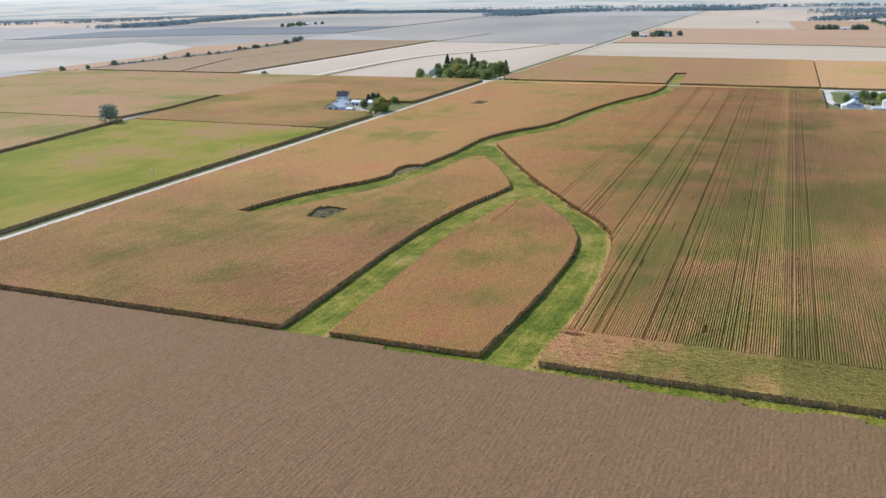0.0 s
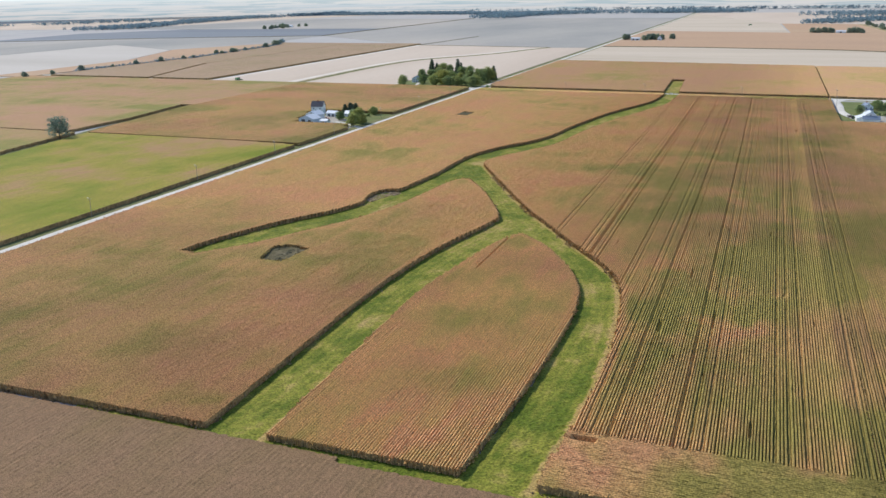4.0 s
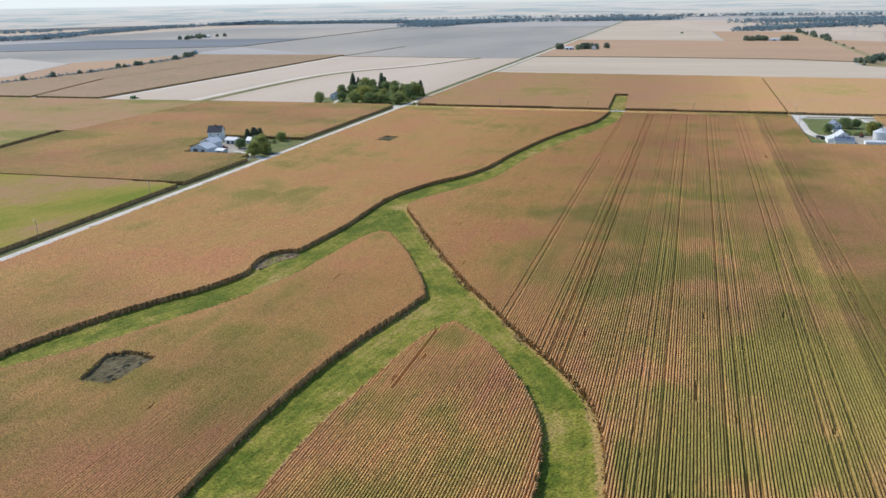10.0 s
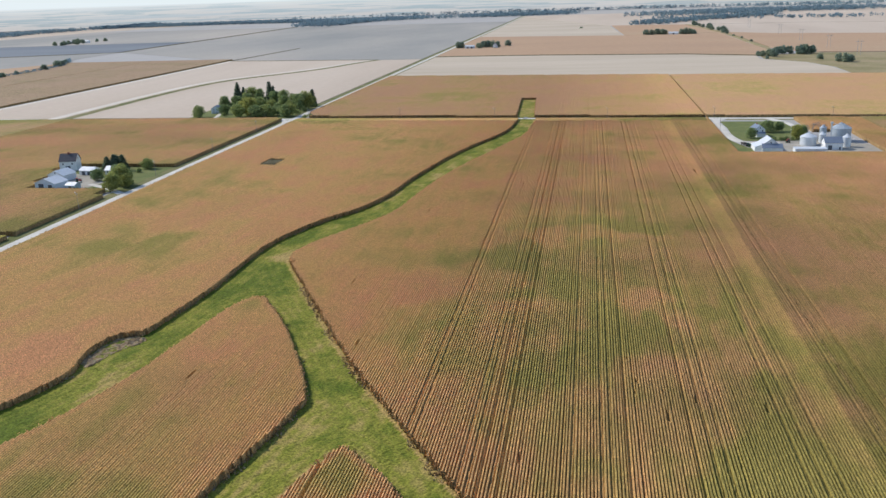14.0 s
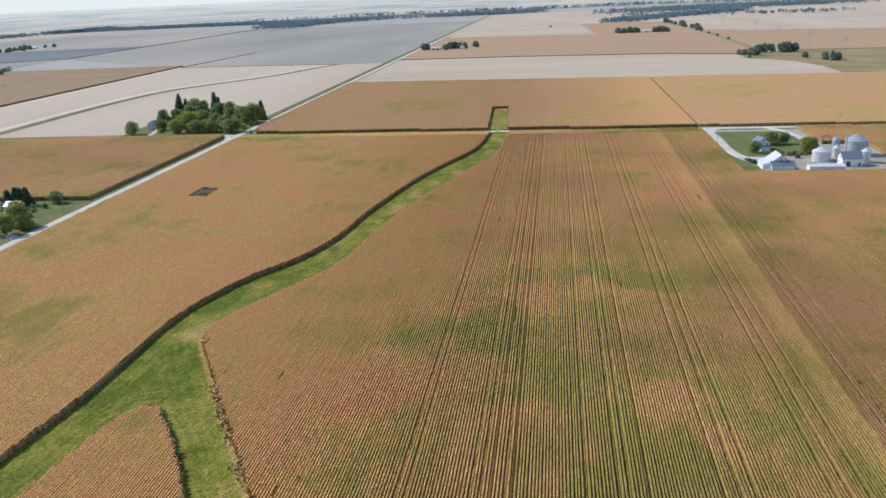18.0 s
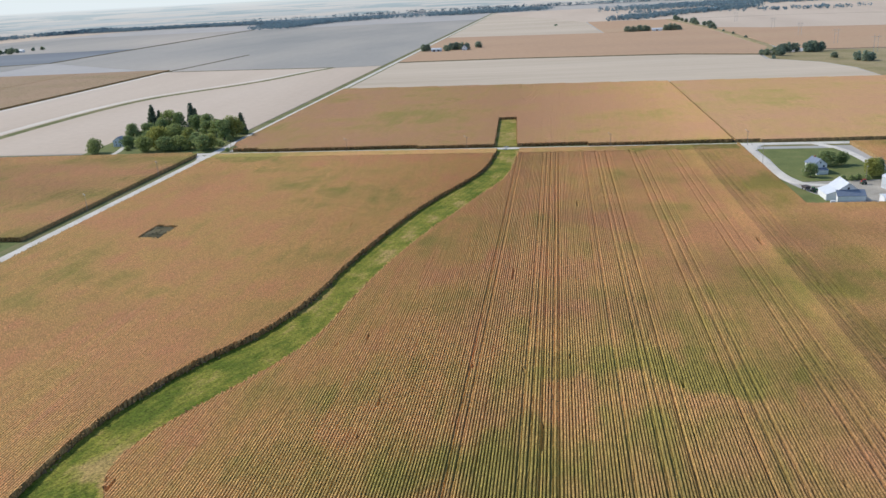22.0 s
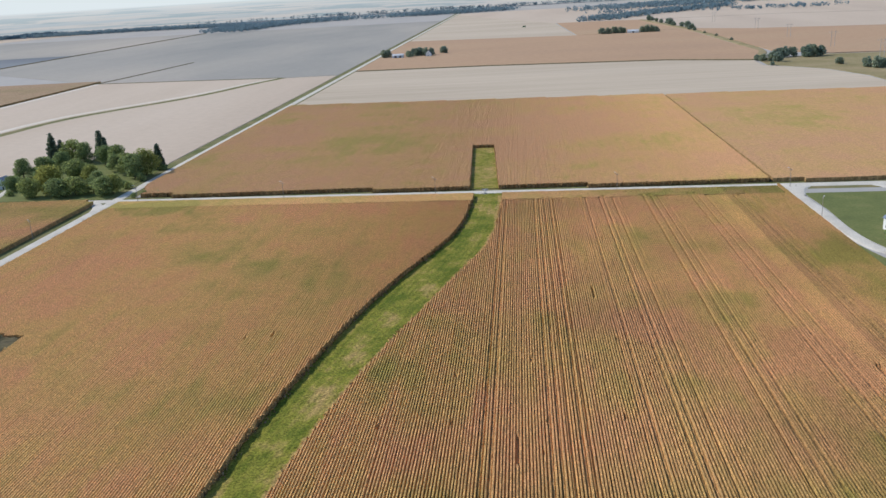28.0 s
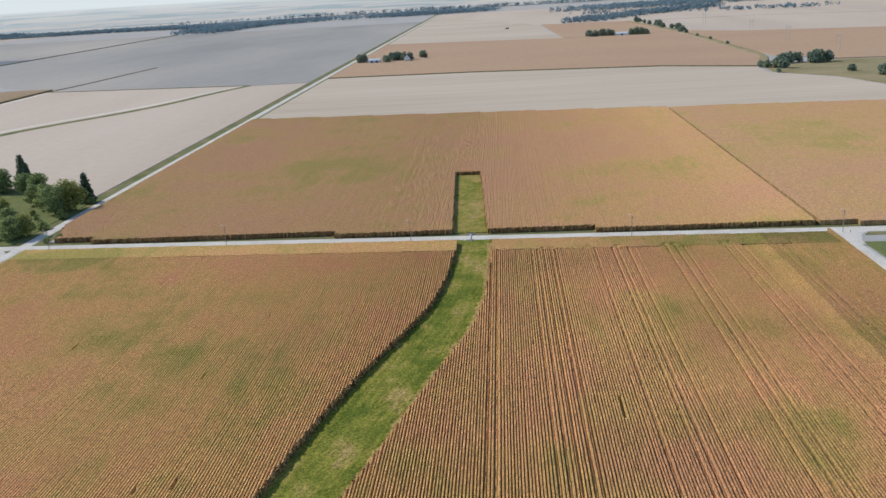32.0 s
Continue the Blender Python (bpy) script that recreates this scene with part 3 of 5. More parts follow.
def turf(x, y, i, j):
    return 0.04 + 0.38 * lattice(i, j, 21) * vnoise(x, y, 5, 4) + 0.15 * vnoise(x, y, 2.5, 41, 1)


BALD = [(203, -192, 5), (213, -160, 4), (190, -255, 4), (172, -340, 5), (228, -95, 4), (232, -40, 5), (196, -225, 3), (150, -430, 5), (228, -590, 5), (280, -700, 4), (203, -720, 4), (140, -560, 4)]


def lush(x, y):
    dry = sum(np.exp(-(((x - a) / r) ** 2 + ((y - b) / (2.2 * r)) ** 2)) for a, b, r in BALD)
    # Tan east rim: dry grass plus the sunlit edge, put into the colour.
    rim = inside(WATERWAY, x, y) & ~inside(WATERWAY, x + 1.6 + 1.4 * vnoise(x, y, 6, 57, 2), y)
    mown = np.sin(2.1 * bank(x, y) + 2.5 * vnoise(x, y, 22, 56, 2))  # passes of the mower follow the banks
    return 0.30 + 0.9 * rim + 0.5 * dry + 0.1 * mown + 1.2 * (vnoise(x, y, 16, 51, 3) - 0.5) + 0.6 * (vnoise(x, y, 3, 53, 2) - 0.5) + 0.5 * (vnoise(x, y * 0.25, 3.5, 54, 2) - 0.5)


tagged(heightfield("grassed_waterway", (70, 296, SOUTH - 6, 2), (0.8, 0.9), lambda x, y: inside(WATERWAY, x, y) | ((x > 215) & (x < 244) & (y > -16) & (y < road_y(x) - 4)) | ((y < SOUTH + 3) & (x > 150)), turf, GRASS, lush, low=-0.3, foot=0.0), "mown green grass waterway winding between the corn", "grass", kind="stuff")
tagged(heightfield("grass_inlet", (213, 240, 2, 139), (0.8, 0.9), lambda x, y: inside(INLET, x, y) & (y > road_y(x) + 4), turf, GRASS, lambda x, y: lush(x, y) + 0.25, low=-0.3, foot=0.0), "short yellowing grass inlet running into the corn", "grass", kind="stuff")
tagged(heightfield("field_edge_grass", (296, 640, SOUTH - 7, SOUTH + 1), (0.8, 0.9), lambda x, y: x > 0, turf, GRASS, lush, low=-0.3, foot=0.0), "strip of green grass between corn and soybeans", "grass", kind="stuff")
tagged(heightfield("weedy_hollow", (118, 141, -674, -646), (0.7, 0.8), lambda x, y: inside(POND, x, y), lambda x, y, i, j: 0.9 + 0.9 * lattice(i, j, 25) * vnoise(x, y, 4, 6), WEEDS, lambda x, y: lush(x, y) - 0.1, low=-0.3, foot=0.0), "drowned hollow full of grey-green weeds in the corn", "weeds", kind="stuff")
DEAD = rounded_line([(120.5, -550), (121.5, -531), (131, -527.5), (135, -532), (128, -541), (126, -556), (120.5, -550)], 1)
tagged(heightfield("dead_weeds", (118, 138, -560, -524), (0.5, 0.6), lambda x, y: inside(DEAD, x, y), lambda x, y, i, j: 0.1 + 0.9 * lattice(i, j, 35) * vnoise(x, y, 3, 36), DEAD_WEEDS, low=-0.3, foot=0.0), "grey dead weeds in a notch of the corn", "weeds", kind="stuff")
tagged(heightfield("weedy_patch", (54, 73, -231, -200), (0.7, 0.8), lambda x, y: inside(PATCH, x, y), lambda x, y, i, j: 1.4 + 0.9 * lattice(i, j, 26) * vnoise(x, y, 4, 6), WEEDS, lush, low=-0.3, foot=0.0), "bare weedy square in the corn", "weeds", kind="stuff")

north_top = lambda x: 412 - 0.1 * x
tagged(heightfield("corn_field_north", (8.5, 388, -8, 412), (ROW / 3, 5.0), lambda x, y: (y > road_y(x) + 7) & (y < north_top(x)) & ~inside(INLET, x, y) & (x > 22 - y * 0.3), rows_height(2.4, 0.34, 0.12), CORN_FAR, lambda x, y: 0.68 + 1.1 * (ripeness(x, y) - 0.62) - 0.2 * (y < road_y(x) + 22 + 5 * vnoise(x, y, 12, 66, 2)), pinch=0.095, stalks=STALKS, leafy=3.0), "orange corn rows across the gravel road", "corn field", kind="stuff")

def hedge_x(y):
    """The field line past the lone tree."""
    return -251 - 0.157 * (y + 227)


def block_top(x, y, i, j):
    return 2.2 + 0.12 * (lattice(i, j, 31) - 0.5) + 0.12 * (vnoise(x, y, 20, 15, 2) - 0.5)


def farm_west(x, y):
    return (y > -304) & (y < -222) & (x > np.where(y < -283, -70, np.where(y < -248, -79, -90)))


FIELD_CORN = "corn field"
tagged(heightfield("corn_field_north_east", (389.6, 900, -30, 372), (1.5, 3.5), lambda x, y: (y > road_y(x) + 7) & (y < north_top(x)), block_top, CORN_FAR, lambda x, y: 0.66 + 1.1 * (ripeness(x, y) - 0.62), stalks=STALKS), "orange corn beyond a narrow field line", FIELD_CORN, kind="stuff")
tagged(heightfield("corn_field_west", (-236, -6.6, -404, 8), (ROW / 3, 5.0), lambda x, y: (y < road_y(x) - 6) & (x > hedge_x(y) + 12) & ~farm_west(x, y) & ~((x > -14) & (y < -300) & (y > -318)), rows_height(2.4, 0.6, 0.12), CORN, lambda x, y: ripeness(x, y) - 0.12 + 1.1 * (vnoise(x, y * 1.8, 75, 69, 2) - 0.5), pinch=0.09, stalks=STALKS, brown=lambda x, y: 0.32 + 0.5 * (vnoise(x, y, 60, 59, 2) - 0.5), leafy=2.0), "orange and green corn beside the white farm", FIELD_CORN, kind="stuff")
tagged(heightfield("corn_field_west_far", (-700, -236, -404, 8), (2.0, 3.0), lambda x, y: (y < road_y(x) - 6) & ((x < hedge_x(y)) | ((y > -225) & (x < -236.2))), block_top, CORN_WEST, lambda x, y: ripeness(x, y) - 0.05 + 1.1 * (vnoise(x, y * 1.8, 75, 69, 2) - 0.5), stalks=STALKS), "orange corn running west to the tree line", FIELD_CORN, kind="stuff")
tagged(heightfield("corn_field_west_strip", (-252, -236.2, -404, -225), (1.5, 3.0), lambda x, y: x > hedge_x(y) + 12, block_top, CORN_WEST, lambda x, y: ripeness(x, y) - 0.05 + 1.1 * (vnoise(x, y * 1.8, 75, 69, 2) - 0.5), stalks=STALKS), "orange corn beside the lone tree's field line", FIELD_CORN, kind="stuff")
tagged(heightfield("corn_field_southwest", (-236, -6.8, -1000, -405), (1.2, 2.2), lambda x, y: (x > hedge_x(y) + 13) & (y < -410 - 0.085 * (x + 7)), block_top, CORN_GREEN, lambda x, y: 0.33 + 2.1 * (vnoise(x, y, 90, 64, 4) - 0.5) + 0.8 * (ripeness(x, y) - 0.62) + 0.25 * np.clip((y + 560) / 120, 0, 1) - 0.3 * np.exp(-(((x + 46) / 30) ** 2 + ((y + 500) / 50) ** 2)), stalks=STALKS), "bright green corn beside the gravel road", FIELD_CORN, kind="stuff")
tagged(heightfield("corn_field_southwest_far", (-700, -120, -1000, -405), (2.4, 3.2), lambda x, y: x < hedge_x(y), block_top, CORN_WEST, lambda x, y: ripeness(x, y) - 0.12, stalks=STALKS), "green and orange corn beyond the lone tree", FIELD_CORN, kind="stuff")
tagged(heightfield("corn_field_tan", (-560, -394, 24, 806), (3.0, 5.0), lambda x, y: (x > -487 - 0.3 * (y - 20)) | (y > 250), block_top, TAN_CORN, lambda x, y: ripeness(x, y) + 0.25, stalks=STALKS), "pale tan ripe corn west of the harvested field", FIELD_CORN, kind="stuff")
tagged(heightfield("corn_field_tan_west", (-745, -480, 24, 806), (3.0, 5.0), lambda x, y: (x > -672 - np.maximum(0, y - 420) * 0.19) & ((x < -494 - 0.3 * (y - 20)) | ((y > 256) & (x < -562))), block_top, TAN_CORN, lambda x, y: ripeness(x, y) + 0.2, stalks=STALKS), "pale tan ripe corn before the tree line", FIELD_CORN, kind="stuff")


def field(name, corners, top, mat, label, category="field"):
    return tagged(slab(name, corners, -0.3, top, mat), label, category, kind="structure")


field("soybean_field_south", [(9, -1090), (820, -1090), (820, SOUTH - 8), (641, SOUTH - 8), (641, -1011), (9, -1011)], 0.7, SOY, "flat brown field of ripe soybeans running south", "soybean field")
field("stubble_field", [(9, 414), (389, 376), (611, 347), (611, 462), (594, 540), (545, 610), (550, 673), (447, 727), (313, 751), (202, 769), (9, 780)], 0.06, STUBBLE_WARM, "harvested pale stubble field with faint combine passes")
field("harvested_field", [(-10, 26), (-10, 740), (-90, 738), (-393, 782), (-391, 26)], 0.04, STUBBLE, "harvested pinkish bean field beyond the grove")
field("grey_field", [(-10, 744), (-10, 2480), (-830, 2480), (-812, 1130), (-395, 786), (-90, 742)], 0.03, STUBBLE_GREY, "wide grey harvested field")
field("far_bean_field", [(9, 787), (202, 776), (447, 734), (552, 681), (590, 800), (588, 974), (590, 1380), (371, 1340), (9, 1425)], 0.8, FAR_CROP, "orange-brown field of ripe beans round a farmstead")
field("pale_far_field", [(9, 1430), (365, 1348), (345, 1890), (9, 2900)], 0.1, STUBBLE_WARM, "pale harvested field far along the road")
field("brown_far_field", [(369, 1348), (590, 1386), (555, 1850), (350, 1900)], 0.6, FAR_CROP, "brown field round the far farm trees")
field("east_bean_field", [(606, 800), (655, 722), (780, 700), (1500, 560), (1500, 980), (930, 1195), (690, 1296), (608, 1385)], 0.7, FAR_CROP, "brown bean field east of the ditch")
field("east_pale_field", [(690, 1302), (1500, 990), (1500, 1500), (900, 1800), (575, 1850), (612, 1392)], 0.08, STUBBLE, "pale field under the power line")
field("pasture", [(613, 347), (900, 318), (900, 660), (780, 692), (653, 714), (556, 676), (551, 612), (598, 543), (615, 464)], 0.15, PASTURE, "rough yellow-green pasture with scattered trees", "pasture")
field("west_pale_field", [(-770, -60), (-770, 300), (-870, 560), (-1140, 700), (-1140, 100)], 0.05, CREAM, "pale cream harvested field")
field("west_tan_strip", [(-700, 0), (-690, 420), (-760, 806), (-868, 566), (-766, 304), (-766, 0)], 0.5, FAR_CROP, "tan strip beside the tree line")
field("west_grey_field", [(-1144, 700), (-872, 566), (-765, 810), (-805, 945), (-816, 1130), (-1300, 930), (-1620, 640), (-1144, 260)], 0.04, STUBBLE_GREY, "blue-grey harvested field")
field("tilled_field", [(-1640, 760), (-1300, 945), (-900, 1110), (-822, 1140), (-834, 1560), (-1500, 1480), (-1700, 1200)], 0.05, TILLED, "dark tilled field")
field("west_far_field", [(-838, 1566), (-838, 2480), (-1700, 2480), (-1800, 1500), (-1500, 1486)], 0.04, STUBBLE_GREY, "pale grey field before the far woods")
field("far_tan_field", [(-1810, 1500), (-1710, 2480), (-1500, 3100), (-2600, 3300), (-3000, 1300)], 0.05, STUBBLE, "pale tan field at the far west")
field("far_north_field", [(9, 2910), (345, 1900), (560, 1860), (900, 1810), (1500, 1510), (2600, 1800), (2300, 2900), (300, 3100), (9, 3050)], 0.05, STUBBLE, "pale fields far to the north")
strip("hedge_verge", [(hedge_x(-1000) + 6.5, -1000), (hedge_x(-225) + 6.5, -225)], 8.0, -0.1, VERGE, "rough grass along the lone tree's field line", "verge", 0.0)
strip("grass_strip", rounded_line([(-250, 18), (-254, 250), (-242, 385), (-208, 455), (-172, 510), (-138, 582), (-115, 675), (-90, 740)]), 6.0, 0.12, VERGE, "curved green grass strip through the harvested field", "grass strip", 0.05, 1.5)
strip("pale_strip", rounded_line([(-266, 18), (-270, 250), (-258, 395), (-222, 470), (-186, 525), (-150, 595), (-125, 680), (-96, 738)]), 4.6, 0.10, PALE, "pale curved strip beside the grass", "field", 0.03, 1.5, 2)
strip("tan_headland", [(-386, 30), (-388, 778)], 4.0, 0.10, PALE, "pale headland beside the tan corn", "field", 0.02, 1.5, 3)
strip("far_fence_row", [(9, 783), (202, 772), (447, 730), (550, 677)], 1.6, 0.9, WEEDS, "dark weedy fence row along the stubble", "fence row", 0.4, 1.2)
strip("field_line", [(389, road_y(389) + 8), (389, 374)], 0.4, 0.25, WEEDS, "thin weedy line between two corn fields", "fence row", 0.2, 0.8)
strip("west_ditch", [(-392, 785), (-384, 860), (-370, 1130)], 2.0, 0.6, WEEDS, "dark weedy ditch line", "ditch", 0.2, 2.0)
strip("far_ditch", [(-815, 1135), (-822, 1389), (-836, 2480)], 3.0, 1.0, WEEDS, "dark weedy ditch line between far fields", "ditch", 0.3, 2.0)
strip("harvest_edge", [(-393, 784), (-90, 740)], 1.3, 0.5, WEEDS, "thin weedy line at the end of the harvested field", "fence row", 0.2, 1.0)
strip("creek_bank", rounded_line([(551, 676), (598, 800), (599, 974), (602, 1385), (565, 1850)]), 6.0, 0.5, PASTURE, "grassy creek bank", "creek bank", 0.4, 3.0)
strip("tilled_line", [(-1640, 740), (-1230, 985), (-900, 1105), (-815, 1132)], 2.5, 0.6, WEEDS, "dark line of weeds between fields", "fence row", 0.2, 2.0)
field("farm_lawn", [(398, -26), (450, -28), (452, -85), (455, -120), (402, -124), (397, -100), (399, -60)], -0.05, LAWN, "mown lawn inside the farm drive", "lawn")
field("farm_yard", [(398, -126), (462, -122), (486, -140), (487, -176), (424, -181), (401, -150)], 0.0, YARD, "pale gravel farmyard", "yard")
field("farm_yard_grass", [(389, -100), (394, -128), (400, -152), (424, -183), (389, -183)], -0.06, LAWN, "rough grass beside the barn", "lawn")
field("grove_lawn", [(-112, 19), (-6, 14), (-6, 108), (-60, 150), (-120, 152)], 0.10, LAWN, "shady lawn under the grove", "lawn")
field("west_farm_lawn", [(-69, -303), (-7, -303), (-7, -222), (-89, -222), (-89, -248), (-78, -283)], -0.08, LAWN, "green lawn of the white farm", "lawn")
field("west_farm_yard", [(-66, -298), (-34, -292), (-30, -272), (-46, -256), (-72, -248), (-78, -262)], -0.02, YARD, "pale gravel yard of the white farm", "yard")
strip("west_farm_drive", rounded_line([(-1, -308), (-14, -297), (-23, -290), (-38, -282)]), 1.9, 0.04, GRAVEL, "pale gravel drive of the white farm", wobble=0.5)
strip("grove_drive", rounded_line([(-84, 14), (-86, 30), (-92, 52)]), 2.0, 0.16, GRAVEL, "short pale drive into the grove", wobble=0.4)

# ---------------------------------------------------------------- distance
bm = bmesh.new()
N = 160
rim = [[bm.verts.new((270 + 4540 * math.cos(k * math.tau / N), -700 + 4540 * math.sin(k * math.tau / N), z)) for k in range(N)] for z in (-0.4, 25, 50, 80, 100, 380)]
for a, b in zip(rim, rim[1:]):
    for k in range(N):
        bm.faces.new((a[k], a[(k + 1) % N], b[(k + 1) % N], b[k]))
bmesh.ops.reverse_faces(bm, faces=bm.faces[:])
tagged(part("backdrop", bm, DISTANCE, None), "glowing backdrop painted with hazy fields, woods and pale sky", "backdrop", kind="structure")

# ---------------------------------------------------------------- trees
def leaf_material(name, dark, light, glow=0.35):
    m = bpy.data.materials.new(name)
    m.use_nodes = True
    t = m.node_tree
    t.nodes.remove(t.nodes["Principled BSDF"])
    info = t.nodes.new("ShaderNodeObjectInfo")
    geo = t.nodes.new("ShaderNodeNewGeometry")
    a = mix(t, geo.outputs["Random Per Island"], dark, light)
    b = ramp(t, info.outputs["Random"], [(0.0, (0.78, 0.84, 0.84)), (0.5, (1, 1, 1)), (1.0, (1.1, 1.04, 0.9))])
    c = mix(t, 1.0, a, b, "MULTIPLY")
    d, l, s = t.nodes.new("ShaderNodeBsdfDiffuse"), t.nodes.new("ShaderNodeBsdfTranslucent"), t.nodes.new("ShaderNodeMixShader")
    t.links.new(c, d.inputs["Color"])
    t.links.new(c, l.inputs["Color"])
    s.inputs[0].default_value = glow
    t.links.new(d.outputs[0], s.inputs[1])
    t.links.new(l.outputs[0], s.inputs[2])
    t.links.new(s.outputs[0], t.nodes["Material Output"].inputs["Surface"])
    return m


LEAF = leaf_material("leaves", (0.15, 0.205, 0.115), (0.42, 0.49, 0.20), 0.52)
LEAF_GOLD = leaf_material("turning_leaves", (0.20, 0.23, 0.08), (0.46, 0.48, 0.17), 0.54)
# Paler, bluer green: haze over far trees is painted into the leaves.
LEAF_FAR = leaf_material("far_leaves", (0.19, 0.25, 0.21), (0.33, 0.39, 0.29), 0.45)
# Blue of the woodland belts is distance haze put into the leaf colour.
LEAF_HAZED = leaf_material("woodland", (0.20, 0.28, 0.33), (0.25, 0.34, 0.385), 0.3)
NEEDLE = leaf_material("needles", (0.10, 0.14, 0.11), (0.22, 0.27, 0.18), 0.45)
BARK = plain("bark", (0.13, 0.10, 0.075), 0.95, 0.1, var=0.4, scale=3)
BARE = plain("bare_twigs", (0.30, 0.27, 0.24), 0.95, 0.1, var=0.3, scale=3)


def limb(verts, quads, a, b, ra, rb, sides=6):
    a, b = np.array(a, float), np.array(b, float)
    d = (b - a) / np.linalg.norm(b - a)
    u = np.cross(d, (0.3, 0.9, 0.2))
    u /= np.linalg.norm(u)
    v = np.cross(d, u)
    n = len(verts)
    for p, r in ((a, ra), (b, rb)):
        for k in range(sides):
            w = k * math.tau / sides
            verts.append(p + r * (u * math.cos(w) + v * math.sin(w)))
    for k in range(sides):
        q = (k + 1) % sides
        quads.append((n + k, n + q, n + sides + q, n + sides + k))


def leaf_quads(centres, size, rs, out=0.0):
    n = len(centres)
    nrm = rs.normal(size=(n, 3)) * 0.75 + [0, 0, 0.7] + out
    nrm /= np.linalg.norm(nrm, axis=1)[:, None]
    u = np.cross(nrm, rs.normal(size=(n, 3)))
    u /= np.linalg.norm(u, axis=1)[:, None]
    v = np.cross(nrm, u)
    s = size * rs.uniform(0.55, 1.25, (n, 1))
    u, v = u * s, v * s * rs.uniform(0.5, 1.0, (n, 1))
    verts = np.stack([centres - u - v, centres + u - v * 0.6, centres + u * 0.8 + v, centres - u * 0.7 + v * 0.9], 1).reshape(-1, 3)
    return verts, np.arange(4 * n).reshape(n, 4)


TREE_MESHES = {}


def broadleaf_meshes(key, seed, height, spread, leaves, size, trunk_share, mat):
    if key in TREE_MESHES:
        return TREE_MESHES[key]
    rs = np.random.RandomState(seed)
    verts, quads = [], []
    fork = height * trunk_share
    lean = rs.uniform(-0.3, 0.3, 2)
    r0 = height * 0.026
    mid = (lean[0] * 0.5, lean[1] * 0.5, fork * 0.5)
    top = (lean[0], lean[1], fork)
    limb(verts, quads, (0, 0, -0.3), mid, r0 * 1.35, r0)
    limb(verts, quads, mid, top, r0, r0 * 0.85)
    lobes = []
    count = 19
    for k in range(count):
        w = k * 2.4 + rs.uniform(-0.3, 0.3)
        up = fork + (height - fork) * (0.02 + 0.86 * (k + 0.5) / count)
        shape = math.sin(math.pi * min(0.97, 0.24 + 0.72 * (up - fork) / (height - fork)))
        out = spread * shape * rs.uniform(0.3, 0.85)
        c = np.array([math.cos(w) * out, math.sin(w) * out, up])
        lobes.append((c, spread * rs.uniform(0.26, 0.52)))
        knee = np.array(top) * 0.5 + c * 0.5 - [0, 0, height * 0.03]
        limb(verts, quads, top, knee, r0 * 0.5, r0 * 0.32, 5)
        limb(verts, quads, knee, c, r0 * 0.32, r0 * 0.1, 5)
    lobes.append((np.array([0, 0, height - spread * 0.35]), spread * 0.36))
    trunk = mesh_from("trunk", np.array(verts), np.array(quads))
    trunk.materials.append(BARK)
    pts, outs = [], []
    for c, r in lobes:
        n = int(leaves * r ** 2 / sum(q[1] ** 2 for q in lobes))
        d = rs.normal(size=(n, 3))
        d /= np.linalg.norm(d, axis=1)[:, None]
        pts.append(c + d * (r * rs.uniform(0.35, 1.15, (n, 1)) ** 0.6) * [1, 1, 0.8])
        outs.append(d)
    v, q = leaf_quads(np.vstack(pts), size, rs, np.vstack(outs) * 1.1)
    crown = mesh_from("crown", v, q)
    crown.materials.append(mat)
    TREE_MESHES[key] = trunk, crown
    return trunk, crown


def conifer_meshes(key, seed, height, spread, leaves, size, mat=NEEDLE):
    if key in TREE_MESHES:
        return TREE_MESHES[key]
    rs = np.random.RandomState(seed)
    verts, quads = [], []
    limb(verts, quads, (0, 0, -0.3), (0, 0, height * 0.5), height * 0.022, height * 0.013)
    limb(verts, quads, (0, 0, height * 0.5), (0, 0, height * 0.97), height * 0.013, 0.03)
    pts = []
    tiers = 13
    for k in range(tiers):
        z = height * (0.08 + 0.9 * k / tiers)
        reach = spread * (1 - k / tiers) ** 0.85 + 0.25
        for b in range(7):
            w = b * math.tau / 7 + k * 1.1 + rs.uniform(-0.3, 0.3)
            r = reach * rs.uniform(0.75, 1.12)
            tip = np.array([math.cos(w) * r, math.sin(w) * r, z - r * 0.22])
            limb(verts, quads, (0, 0, z), tip, 0.07, 0.02, 4)
            n = max(3, int(leaves * r / (tiers * 7 * spread * 0.55)))
            f = rs.uniform(0.1, 1.05, (n, 1)) ** 0.7
            pts.append(np.array([0, 0, z]) + (tip - [0, 0, z]) * f + rs.normal(size=(n, 3)) * [0.35, 0.35, 0.22])
    trunk = mesh_from("trunk", np.array(verts), np.array(quads))
    trunk.materials.append(BARK)
    v, q = leaf_quads(np.vstack(pts), size, rs)
    crown = mesh_from("crown", v, q)
    crown.materials.append(mat)
    TREE_MESHES[key] = trunk, crown
    return trunk, crown


